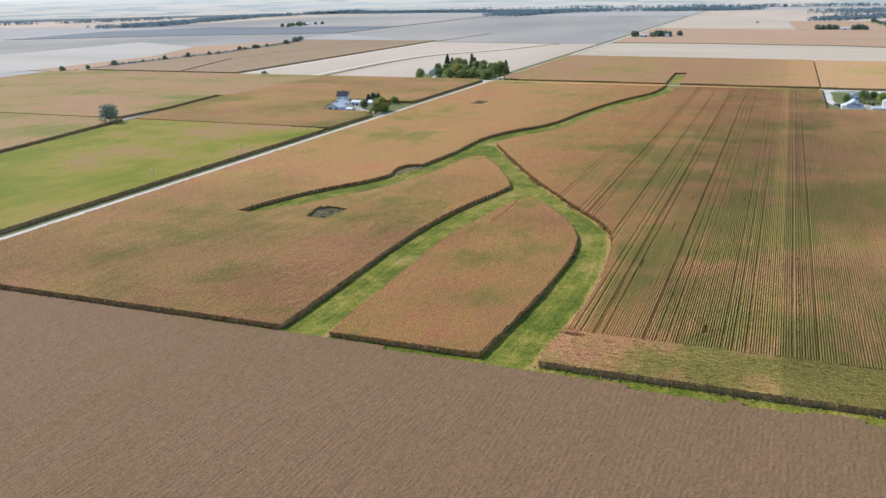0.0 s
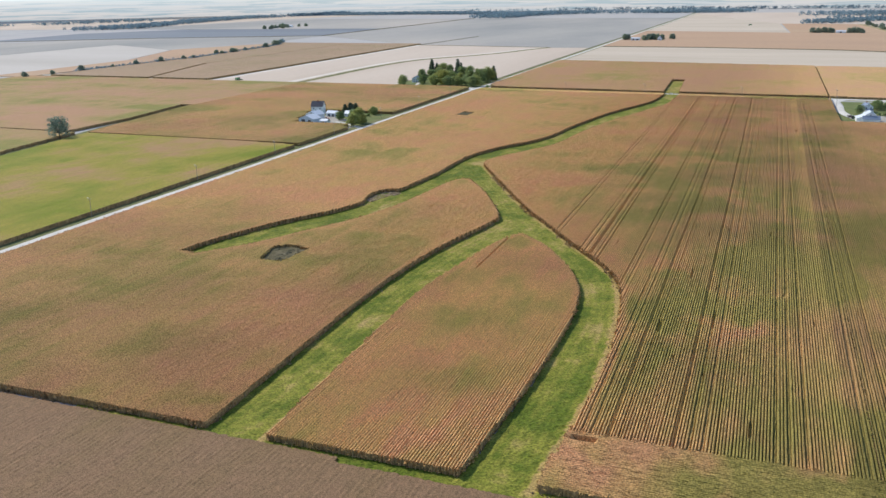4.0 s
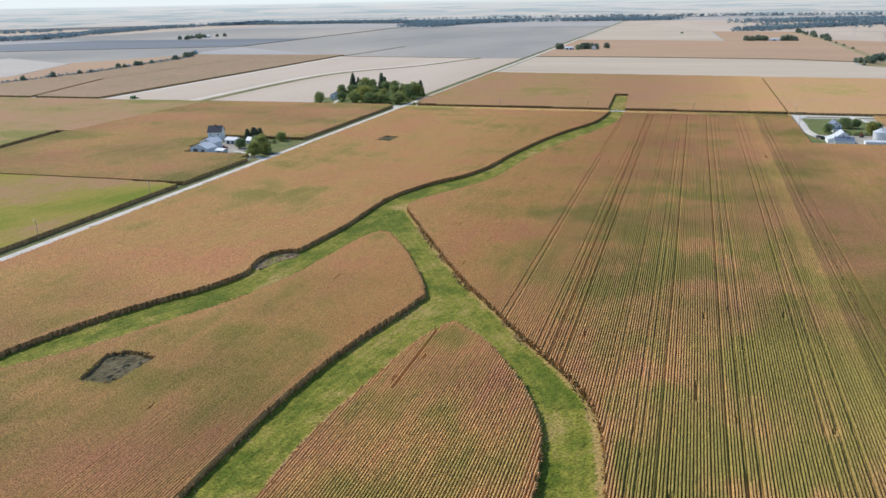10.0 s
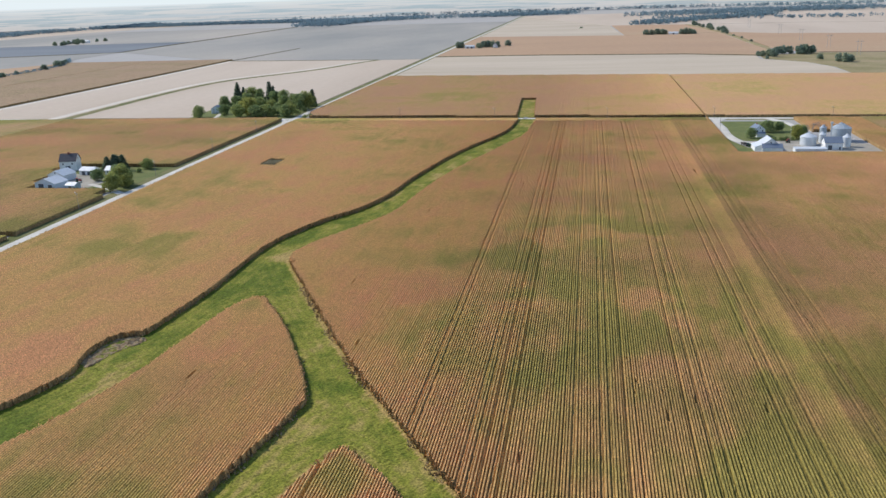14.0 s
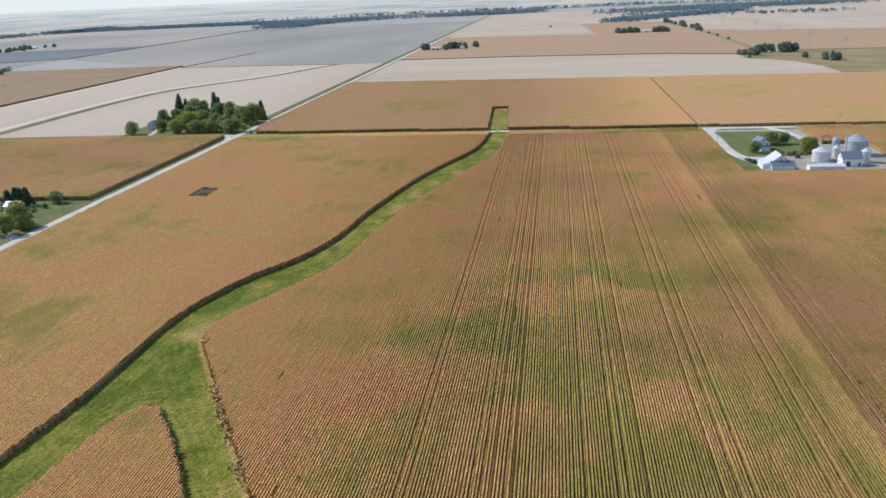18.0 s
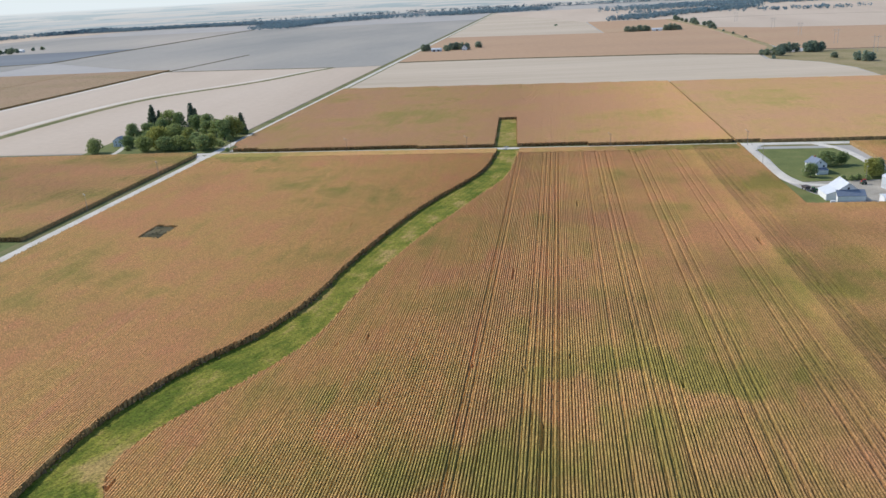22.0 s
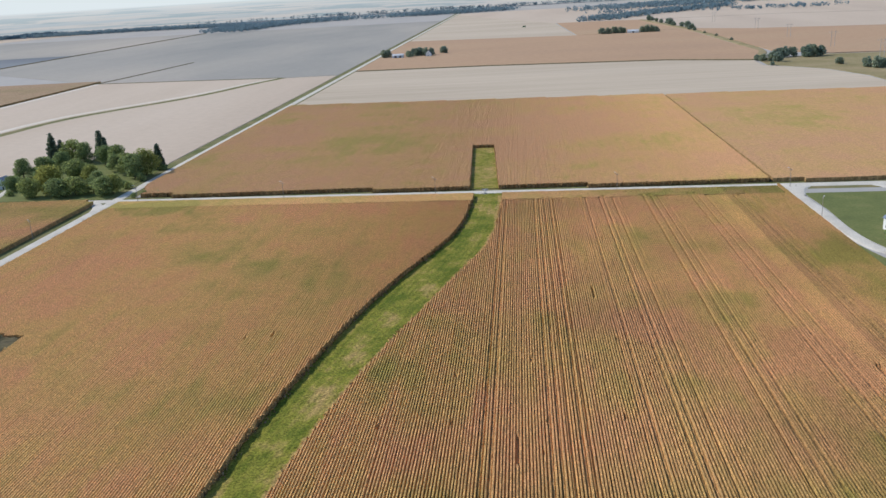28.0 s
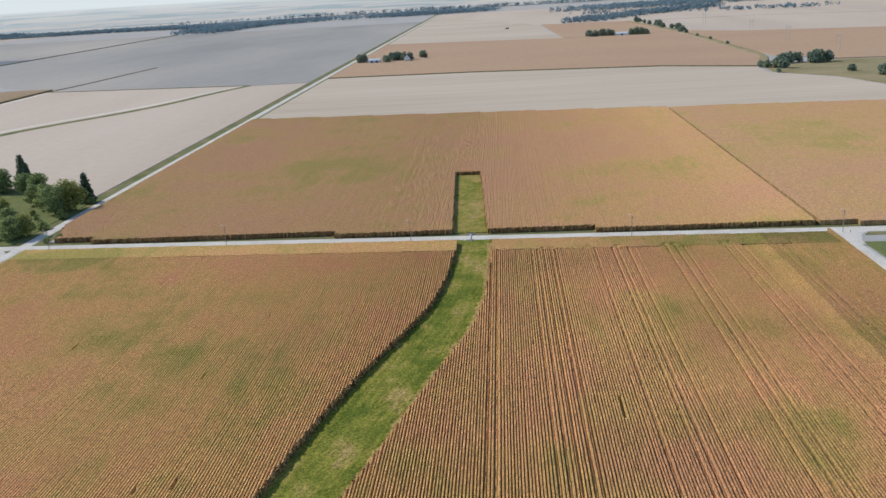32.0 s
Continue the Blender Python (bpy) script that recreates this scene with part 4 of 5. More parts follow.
def bare_meshes(key, seed, height):
    if key in TREE_MESHES:
        return TREE_MESHES[key]
    rs = np.random.RandomState(seed)
    verts, quads, twigs, tquads = [], [], [], []

    def grow(a, d, length, r, depth):
        b = a + d * length
        limb(verts if depth < 2 else twigs, quads if depth < 2 else tquads, a, b, r, r * 0.6, 5 if depth < 2 else 4)
        if depth < 5:
            for _ in range(3 if depth else 5):
                e = d + rs.normal(size=3) * 0.5
                e[2] = abs(e[2]) * 0.8 + 0.15
                grow(b, e / np.linalg.norm(e), length * rs.uniform(0.55, 0.8), r * 0.55, depth + 1)
    grow(np.array([0, 0, -0.3]), np.array([0.03, 0, 1.0]), height * 0.28, height * 0.022, 0)
    trunk = mesh_from("trunk", np.array(verts), np.array(quads))
    trunk.materials.append(BARE)
    crown = mesh_from("twigs", np.array(twigs), np.array(tquads))
    crown.materials.append(BARE)
    TREE_MESHES[key] = trunk, crown
    return trunk, crown


KINDS = {
    "round": [("round%d" % k, 100 + k, 14.0, 7.6, 3600, 0.42, 0.16, LEAF) for k in range(4)],
    "gold": [("gold%d" % k, 140 + k, 14.0, 7.4, 3600, 0.42, 0.16, LEAF_GOLD) for k in range(2)],
    "tall": [("tall%d" % k, 120 + k, 18.0, 8.2, 4200, 0.44, 0.18, LEAF) for k in range(3)],
    "bush": [("bush%d" % k, 160 + k, 4.0, 2.6, 500, 0.34, 0.10, LEAF) for k in range(2)],
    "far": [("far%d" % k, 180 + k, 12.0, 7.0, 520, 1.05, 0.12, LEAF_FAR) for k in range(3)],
    "wide": [("wide0", 190, 15.0, 8.8, 1500, 0.5, 0.30, LEAF_FAR)],
}
tree_rng = random.Random(11)


def tree(kind, x, y, height, label, category="tree", group="", z=-0.06, wide=1.0):
    if kind == "conifer":
        k = tree_rng.randrange(2)
        meshes, base = conifer_meshes("conifer%d" % k, 170 + k, 16.0, 4.3, 2600, 0.5), 16.0
    elif kind == "bare":
        meshes, base = bare_meshes("bare", 175, 13.0), 13.0
    else:
        spec = tree_rng.choice(KINDS[kind])
        meshes, base = broadleaf_meshes(*spec), spec[2]
    name = {"conifer": "conifer", "bush": "bush", "bare": "bare_tree"}.get(kind, "tree")
    ob = tagged(new(name), label, category, group)
    s = height / base
    ob.matrix_world = pose(x, y, z, 0, 0, tree_rng.uniform(0, 360)) @ Matrix.Diagonal((s * wide * tree_rng.uniform(0.92, 1.1), s * wide * tree_rng.uniform(0.92, 1.1), s, 1))
    part("trunk", meshes[0], None, ob)
    tagged(part("twigs" if kind == "bare" else "crown", meshes[1], None, ob), kind="stuff" if kind == "bare" else "")
    return ob


GROVE = "trees of the junction grove"
for kind, x, y, h in [("round", -103, 25, 12), ("round", -86, 48, 10), ("tall", -104, 92, 13), ("round", -95, 104, 12), ("conifer", -112, 149, 22), ("conifer", -104, 147, 17), ("tall", -94, 144, 17), ("tall", -82, 139, 18), ("conifer", -75, 153, 22),
                      ("conifer", -68, 146, 18), ("tall", -60, 128, 14), ("tall", -46, 118, 16), ("gold", -54, 40, 17), ("round", -62, 27, 13), ("round", -43, 26, 13), ("round", -33, 30, 12), ("gold", -42, 70, 12), ("round", -30, 55, 11), ("round", -24, 36, 11),
                      ("round", -12, 26, 14), ("gold", -8, 31, 12), ("tall", -24, 88, 18), ("tall", -13, 74, 17), ("gold", -9, 84, 16), ("conifer", -8, 104, 18), ("round", -78, 72, 12), ("gold", -70, 60, 12), ("round", -60, 84, 13), ("tall", -38, 100, 14), ("round", -88, 118, 13)]:
    words = {"conifer": "tall dark spruce standing in the grove", "gold": "yellow-green leafy tree in the junction grove", "tall": "tall dark green deciduous tree in the grove", "round": "rounded green deciduous tree in the grove"}[kind]
    tree(kind, x, y, h * (1.08 if kind == "conifer" else tree_rng.uniform(0.88, 1.1)), words, group=GROVE, z=0.05, wide=0.85 if kind == "conifer" else tree_rng.uniform(0.9, 1.3))
for x, y, h in [(-4.5, 44, 4.5), (-5, 66, 5), (-4, 100, 4), (-28, 76, 3.5), (-20, 65, 2.5), (16, 22, 3.2), (11, 18, 3.0), (-80, 34, 4), (-92, 62, 4), (-36, 46, 4), (-12, 55, 3), (24, 24, 2.6)]:
    tree("bush", x, y, h, "low green bush at the grove's edge", "bush", "bushes of the grove", 0.0)

WEST = "trees of the white farm"
for kind, x, y, h in [("conifer", -50, -239, 11), ("conifer", -45, -238, 12.5), ("conifer", -40, -236, 12), ("conifer", -46, -233, 11), ("round", -24, -231, 8), ("gold", -11, -301, 11), ("gold", -14, -284, 13), ("gold", -8, -290, 9), ("round", -22, -276, 10), ("round", -30, -262, 9), ("round", -40, -270, 8)]:
    tree(kind, x, y, h, {"conifer": "dark spruce beside the white farmhouse", "gold": "olive-gold tree by the farm's roadside", "round": "green tree in the white farm's yard"}[kind], group=WEST, wide=1.4 if kind == "conifer" else 1.05)
for x, y, h in [(-30, -246, 3), (-24, -243, 3), (-26, -252, 2.5), (-36, -300, 2), (-30, -300, 2), (-24, -300, 2.2), (-18, -301, 2.2)]:
    tree("bush", x, y, h, "low bush on the white farm's lawn", "bush", "bushes of the white farm")
EAST = "trees of the bin farm"
for kind, x, y, h in [("round", 409, -113, 8), ("round", 426, -84, 9.5), ("round", 435, -82, 8), ("gold", 441, -116, 11), ("round", 447, -108, 9), ("bare", 457, -94, 13), ("bare", 463, -96, 12), ("bare", 450, -96, 10)]:
    tree(kind, x, y, h, {"bare": "grey leafless tree behind the grain bins", "gold": "olive-gold willow beside the farmyard", "round": "dark green tree on the farm lawn"}[kind], group=EAST)
for x, y, h in [(428, -124, 3), (432, -122, 3.2), (436, -123, 3), (424, -122, 2.6), (416, -104, 2)]:
    tree("bush", x, y, h, "clipped bush along the farm lawn", "bush", "bushes of the bin farm")
tree("wide", -217, -430, 18.5, "lone spreading green tree on a field line")
HEDGE = "trees of the western hedge"
for x, y, h in [(-690, -8, 9), (-684, 40, 7), (-680, 95, 10), (-676, 160, 6), (-672, 212, 9), (-668, 272, 10), (-664, 330, 8), (-660, 352, 7), (-676, 446, 10), (-674, 462, 8), (-676, 500, 10), (-676, 512, 9), (-682, 556, 8), (-690, 648, 11), (-708, 716, 13), (-714, 740, 11), (-745, 800, 9)]:
    tree("far", x, y, h, "small round tree in a hedge line", group=HEDGE, z=-0.2)
PAST = "trees of the pasture"
for kind, x, y, h in [("far", 551, 664, 8), ("far", 556, 654, 9), ("far", 566, 652, 11), ("far", 572, 642, 12), ("far", 584, 690, 12), ("far", 594, 696, 13), ("far", 606, 702, 12), ("far", 618, 684, 14), ("far", 628, 690, 15), ("far", 638, 690, 13), ("far", 625, 582, 8), ("far", 640, 540, 11), ("far", 646, 526, 12), ("far", 655, 534, 10), ("far", 553, 600, 5)]:
    tree(kind, x, y, h, "willowy tree in the rough pasture", group=PAST, z=0.0)
for x, y, h in [(18, 1008, 13), (24, 1012, 12), (62, 992, 11), (70, 1016, 13), (78, 1020, 14), (88, 1014, 13), (98, 1016, 12), (117, 1048, 12), (58, 1012, 8)]:
    tree("far", x, y, h, "round tree at the far roadside farm", group="trees of the far farm", z=0.4)
for x, y, h in [(418, 1342, 13), (430, 1340, 12), (444, 1346, 14), (456, 1344, 13), (462, 1340, 11), (498, 1336, 12), (508, 1340, 14), (518, 1338, 13), (526, 1334, 11)]:
    tree("far", x, y, h, "round tree at the distant farmstead", group="trees of the distant farm", z=0.0)
for k in range(20):
    y = 1010 + 42 * k + tree_rng.uniform(-15, 15)
    if k in (1, 2, 4, 6):
        continue
    tree("far", 600 - 0.045 * max(0, y - 1385) + tree_rng.uniform(-6, 6), y, tree_rng.uniform(7, 14) if k > 6 else 5, "tree along the creek bank", group="trees of the creek", z=0.0)
for k in range(16):
    tree("far", -1235 + tree_rng.uniform(-30, 45), 1510 + k * 14, tree_rng.uniform(9, 13), "tree round a far western farmstead", group="trees of the western farmstead", z=-0.1)


def woods(name, line, half, count, low, high, label, seed, clump=2.1):
    """A belt of far woodland: many crowns of coarse leaf clumps in one mesh."""
    rs = np.random.RandomState(seed)
    p = np.array(line, float)
    cum = np.concatenate([[0], np.cumsum(np.hypot(*np.diff(p, axis=0).T))])
    s = rs.uniform(0, cum[-1], count)
    gaps = vnoise(s, 0 * s, 160, seed, 2)
    s = s[gaps > 0.36]
    c = np.stack([np.interp(s, cum, p[:, 0]), np.interp(s, cum, p[:, 1])], -1) + rs.uniform(-half, half, (len(s), 2))
    h = rs.uniform(low, high, len(s))
    n = 18
    d = rs.normal(size=(len(s), n, 3))
    d /= np.linalg.norm(d, axis=2)[:, :, None]
    r = h * rs.uniform(0.38, 0.6, len(s))
    pts = np.concatenate([c, (h * 0.55)[:, None]], 1)[:, None, :] + d * (np.stack([r, r, h * 0.45], -1))[:, None, :] * rs.uniform(0.7, 1.05, (len(s), n, 1))
    v, q = leaf_quads(pts.reshape(-1, 3), clump, rs)
    v[:, 2] = np.maximum(v[:, 2], -0.25)
    ob = new(name, mesh_from(name, v, q))
    ob.data.materials.append(LEAF_HAZED)
    return tagged(ob, label, "woods", kind="stuff")


woods("north_woods", [(-780, 2440), (-730, 2850), (-560, 3080), (-150, 3150), (250, 3220)], 95, 2400, 10, 18, "distant woodland belt, blue-green with painted haze", 3)
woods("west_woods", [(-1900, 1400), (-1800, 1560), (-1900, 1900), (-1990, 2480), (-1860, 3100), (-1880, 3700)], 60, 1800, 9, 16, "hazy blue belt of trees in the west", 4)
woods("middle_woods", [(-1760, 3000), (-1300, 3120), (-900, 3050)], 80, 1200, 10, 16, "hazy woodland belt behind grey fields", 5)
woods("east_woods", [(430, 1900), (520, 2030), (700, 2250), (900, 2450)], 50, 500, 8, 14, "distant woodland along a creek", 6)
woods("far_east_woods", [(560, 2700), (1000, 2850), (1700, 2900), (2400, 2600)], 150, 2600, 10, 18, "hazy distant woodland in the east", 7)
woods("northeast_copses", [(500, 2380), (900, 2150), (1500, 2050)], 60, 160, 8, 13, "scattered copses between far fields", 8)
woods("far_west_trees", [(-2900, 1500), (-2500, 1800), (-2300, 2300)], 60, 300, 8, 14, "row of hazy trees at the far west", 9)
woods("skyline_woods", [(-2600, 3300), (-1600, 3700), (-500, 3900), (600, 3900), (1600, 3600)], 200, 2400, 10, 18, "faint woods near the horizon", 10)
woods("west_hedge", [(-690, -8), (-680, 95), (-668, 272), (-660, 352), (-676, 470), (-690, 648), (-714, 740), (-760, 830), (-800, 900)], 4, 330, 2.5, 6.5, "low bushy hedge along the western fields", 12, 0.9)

# ---------------------------------------------------------------- farms
WHITE = plain("white_boards", (0.74, 0.75, 0.76), 0.6, 0.3, var=0.08, scale=0.6)
METAL = plain("galvanised_steel", (0.60, 0.63, 0.66), 0.42, 0.5, 0.35, 0.10, 0.8)
STEEL_GREY = plain("weathered_steel", (0.36, 0.41, 0.46), 0.5, 0.4, 0.2, 0.15, 0.8)
ROOF_WHITE = plain("white_roof", (0.62, 0.65, 0.69), 0.5, 0.4, 0.1, 0.08, 0.5)
ROOF_DARK = plain("dark_shingles", (0.075, 0.075, 0.09), 0.85, 0.2, var=0.25, scale=1.2)
ROOF_SLATE = plain("slate_blue_roof", (0.16, 0.20, 0.27), 0.6, 0.3, var=0.12, scale=0.8)
BLUE_WALL = plain("pale_blue_steel", (0.52, 0.60, 0.68), 0.5, 0.4, 0.1, 0.08, 0.7)
RUST = plain("rusty_sheet", (0.10, 0.085, 0.085), 0.8, 0.2, var=0.35, scale=1.0)
DOOR = plain("dark_door", (0.09, 0.10, 0.12), 0.6, 0.3)
GLASS = plain("window_glass", (0.03, 0.04, 0.05), 0.12, 0.6)
WOOD = plain("weathered_pole", (0.30, 0.26, 0.22), 0.9, 0.15, var=0.25, scale=2.0)
RUBBER = plain("tyre_rubber", (0.02, 0.02, 0.02), 0.85, 0.2)
RED = plain("red_paint", (0.40, 0.05, 0.035), 0.5, 0.4)
GREENPAINT = plain("green_paint", (0.04, 0.16, 0.05), 0.5, 0.4)
CONCRETE = plain("concrete", (0.42, 0.41, 0.39), 0.9, 0.2, var=0.2)
BRICK = plain("chimney_brick", (0.28, 0.12, 0.08), 0.9, 0.2, var=0.25, scale=3.0)


def box(bm, x0, x1, y0, y1, z0, z1):
    v = [bm.verts.new(p) for p in ((x0, y0, z0), (x1, y0, z0), (x1, y1, z0), (x0, y1, z0), (x0, y0, z1), (x1, y0, z1), (x1, y1, z1), (x0, y1, z1))]
    for f in ((3, 2, 1, 0), (4, 5, 6, 7), (0, 1, 5, 4), (1, 2, 6, 5), (2, 3, 7, 6), (3, 0, 4, 7)):
        bm.faces.new([v[k] for k in f])


def prism(bm, outline, a, b, axis="y"):
    """An outline in x-z (or y-z) pushed from a to b."""
    at = (lambda p, t: (p[0], t, p[1])) if axis == "y" else (lambda p, t: (t, p[0], p[1]))
    lo, hi = [bm.verts.new(at(p, a)) for p in outline], [bm.verts.new(at(p, b)) for p in outline]
    n = len(outline)
    bm.faces.new(lo[::-1])
    bm.faces.new(hi)
    for k in range(n):
        bm.faces.new((lo[k], lo[(k + 1) % n], hi[(k + 1) % n], hi[k]))
    bmesh.ops.recalc_face_normals(bm, faces=bm.faces[:])


def boxed(x0, x1, y0, y1, z0, z1):
    bm = bmesh.new()
    box(bm, x0, x1, y0, y1, z0, z1)
    return bm


def building(name, label, category, x, y, w, d, h, rise, wall, roof, ridge="x", rot=0.0, over=0.45, doors=(), windows=(), roof_label="", seams=True, z=0.0, group=""):
    """A gabled building, w along x and d along y, its eaves at h and its ridge rise above them."""
    ob = tagged(new(name), label, category, group)
    ob.matrix_world = pose(x, y, z, 0, 0, rot)
    hw, hd = w / 2, d / 2
    span, length = (hd, hw) if ridge == "x" else (hw, hd)
    bm = bmesh.new()
    prism(bm, [(-span, -0.3), (span, -0.3), (span, h), (0, h + rise), (-span, h)], -length, length, "x" if ridge == "x" else "y")
    part("wall", bm, wall, ob)
    slope = rise / span
    for s in (-1, 1):
        bm = bmesh.new()
        e = s * (span + over)
        t = 0.16
        low = h - over * slope
        prism(bm, [(0, h + rise + 0.02), (e, low + 0.02), (e, low + 0.02 + t), (0, h + rise + 0.02 + t)], -length - over, length + over, "x" if ridge == "x" else "y")
        if seams:
            k = -length - over + 0.6
            while k < length + over - 0.3:
                prism(bm, [(0, h + rise + t), (e, low + t), (e, low + t + 0.07), (0, h + rise + t + 0.07)], k, k + 0.07, "x" if ridge == "x" else "y")
                k += 1.2
        part("roof_slope", bm, roof, ob, roof_label)
    face = {"s": (0, -hd, 0), "n": (0, hd, 180), "e": (hw, 0, 90), "w": (-hw, 0, -90)}
    for side, off, dw, dh in doors:
        fx, fy, fr = face[side]
        m = pose(fx, fy, 0, 0, 0, fr)
        dr = part("door", boxed(off - dw / 2, off + dw / 2, -0.07, 0.02, 0, dh), DOOR, ob)
        dr.matrix_local = m
        fm = bmesh.new()
        for a in ((off - dw / 2 - 0.15, off - dw / 2, -0.10, 0.02, 0, dh + 0.15), (off + dw / 2, off + dw / 2 + 0.15, -0.10, 0.02, 0, dh + 0.15), (off - dw / 2, off + dw / 2, -0.10, 0.02, dh, dh + 0.15)):
            box(fm, *a)
        part("door_frame", fm, WHITE, dr)
    for side, off, z0, ww, wh in windows:
        fx, fy, fr = face[side]
        pane = part("window", boxed(off - ww / 2, off + ww / 2, -0.04, 0.02, z0, z0 + wh), GLASS, ob)
        pane.matrix_local = pose(fx, fy, 0, 0, 0, fr)
        fm = bmesh.new()
        for a in ((off - ww / 2 - 0.12, off - ww / 2, -0.08, 0.02, z0, z0 + wh), (off + ww / 2, off + ww / 2 + 0.12, -0.08, 0.02, z0, z0 + wh), (off - ww / 2 - 0.12, off + ww / 2 + 0.12, -0.08, 0.02, z0 + wh, z0 + wh + 0.12), (off - 0.03, off + 0.03, -0.06, 0.02, z0, z0 + wh)):
            box(fm, *a)
        part("frame", fm, WHITE, pane)
        part("sill", boxed(off - ww / 2 - 0.18, off + ww / 2 + 0.18, -0.14, 0.02, z0 - 0.1, z0), WHITE, pane)
    return ob


def lean_to(parent, x0, x1, y0, y1, z_high, z_low, side, wall, roof):
    """A single-slope bay against a barn; side names the low edge."""
    if side in "we":
        hi, lo = (x1, x0) if side == "w" else (x0, x1)
        out = [(hi, -0.3), (lo, -0.3), (lo, z_low), (hi, z_high)]
        bm = bmesh.new()
        prism(bm, out, y0, y1, "y")
        part("lean_to_wall", bm, wall, parent)
        bm = bmesh.new()
        prism(bm, [(hi, z_high + 0.03), (lo + (lo - hi) * 0.06, z_low - 0.02), (lo + (lo - hi) * 0.06, z_low + 0.14), (hi, z_high + 0.18)], y0 - 0.3, y1 + 0.3, "y")
        part("lean_to_roof", bm, roof, parent)
    else:
        hi, lo = (y1, y0) if side == "s" else (y0, y1)
        bm = bmesh.new()
        prism(bm, [(hi, -0.3), (lo, -0.3), (lo, z_low), (hi, z_high)], x0, x1, "x")
        part("lean_to_wall", bm, wall, parent)
        bm = bmesh.new()
        prism(bm, [(hi, z_high + 0.03), (lo + (lo - hi) * 0.06, z_low - 0.02), (lo + (lo - hi) * 0.06, z_low + 0.12), (hi, z_high + 0.16)], x0 - 0.3, x1 + 0.3, "x")
        part("lean_to_roof", bm, roof, parent)


def grain_bin(x, y, r, h, cone, label, z=0.0, steel=None):
    ob = tagged(new("grain_bin"), label, "grain bin", "grain bins of the farm")
    ob.matrix_world = pose(x, y, z)
    n = 32
    bm = bmesh.new()
    prev = None
    steps = max(6, int(h / 0.55))
    for k in range(steps * 2 + 1):
        zz = -0.3 + (h + 0.3) * k / (steps * 2)
        rr = r + (0.06 if k % 2 else 0.0)
        ring = [bm.verts.new((rr * math.cos(q * math.tau / n), rr * math.sin(q * math.tau / n), zz)) for q in range(n)]
        if prev:
            for q in range(n):
                bm.faces.new((prev[q], prev[(q + 1) % n], ring[(q + 1) % n], ring[q]))
        prev = ring
    part("bin_wall", bm, steel or METAL, ob, "ribbed galvanised wall")
    bm = bmesh.new()
    rings = []
    for rr, zz in ((r + 0.18, h - 0.05), (r + 0.18, h + 0.03), (0.7, h + cone), (0.7, h + cone + 0.35), (0.05, h + cone + 0.6)):
        rings.append([bm.verts.new((rr * math.cos(q * math.tau / n), rr * math.sin(q * math.tau / n), zz)) for q in range(n)])
    for a, b in zip(rings, rings[1:]):
        for q in range(n):
            bm.faces.new((a[q], a[(q + 1) % n], b[(q + 1) % n], b[q]))
    part("bin_roof", bm, steel or ROOF_WHITE, ob, "conical steel roof")
    for q in range(0, n, 4):
        bm = bmesh.new()
        w = q * math.tau / n
        p, s = Vector((math.cos(w), math.sin(w), 0)), Vector((-math.sin(w), math.cos(w), 0)) * 0.05
        lo, hi = p * (r + 0.15) + Vector((0, 0, h + 0.05)), p * 0.75 + Vector((0, 0, h + cone + 0.02))
        v = [bm.verts.new(c) for c in (lo - s, lo + s, hi + s, hi - s, lo - s + Vector((0, 0, 0.12)), lo + s + Vector((0, 0, 0.12)), hi + s + Vector((0, 0, 0.12)), hi - s + Vector((0, 0, 0.12)))]
        for f in ((4, 5, 6, 7), (0, 1, 5, 4), (1, 2, 6, 5), (2, 3, 7, 6), (3, 0, 4, 7)):
            bm.faces.new([v[k] for k in f])
        part("roof_rib", bm, METAL, ob)
    part("bin_door", boxed(-0.5, 0.5, -r - 0.14, -r + 0.05, 0.2, 2.0), METAL, ob)
    lad = bmesh.new()
    for s in (-0.22, 0.22):
        box(lad, s - 0.03, s + 0.03, -r - 0.22, -r - 0.16, 2.1, h)
    for k in range(int((h - 2.3) / 0.4)):
        box(lad, -0.22, 0.22, -r - 0.21, -r - 0.17, 2.3 + 0.4 * k, 2.34 + 0.4 * k)
    part("ladder", lad, METAL, ob)
    return ob


# the farm with the grain bins
barn = building("barn", "white gabled barn with a bright metal roof and lean-tos", "barn", 412.5, -160, 10, 15, 5.2, 3.6, WHITE, ROOF_WHITE, "y", doors=[("n", 0, 3.5, 3.6)], windows=[("s", 0, 5.4, 1.0, 1.2)], z=0.0)
lean_to(barn, -10.5, -5.05, -7.5, 7.0, 5.0, 3.0, "w", WHITE, ROOF_WHITE)
# South lean-to: the slate-blue roof colour includes the shade on that slope.
lean_to(barn, -6.0, 7.5, -11.2, -7.55, 5.4, 2.9, "s", WHITE, ROOF_SLATE)
# The four dark doors are added to stand for the shed's shaded open front.
building("machine_shed", "long low white shed with a pale roof", "shed", 436.5, -174.5, 20, 7.5, 3.6, 0.8, WHITE, ROOF_WHITE, "x", doors=[("s", -7.2, 4.4, 2.0), ("s", -2.4, 4.4, 2.0), ("s", 2.4, 4.4, 2.0), ("s", 7.2, 4.4, 2.0)])
building("grain_barn", "white barn with a slate-blue roof beside the bins", "barn", 455.5, -157.5, 11.5, 10, 5.0, 3.4, WHITE, ROOF_SLATE, "x", doors=[("s", -2.5, 2.6, 3.2), ("s", 4.0, 1.2, 2.2)], windows=[("w", 0, 4.6, 1.0, 1.2), ("w", -2.6, 1.6, 1.0, 1.2)])
grain_bin(443, -142, 5.5, 6.2, 2.6, "squat galvanised grain bin with a white cone roof")
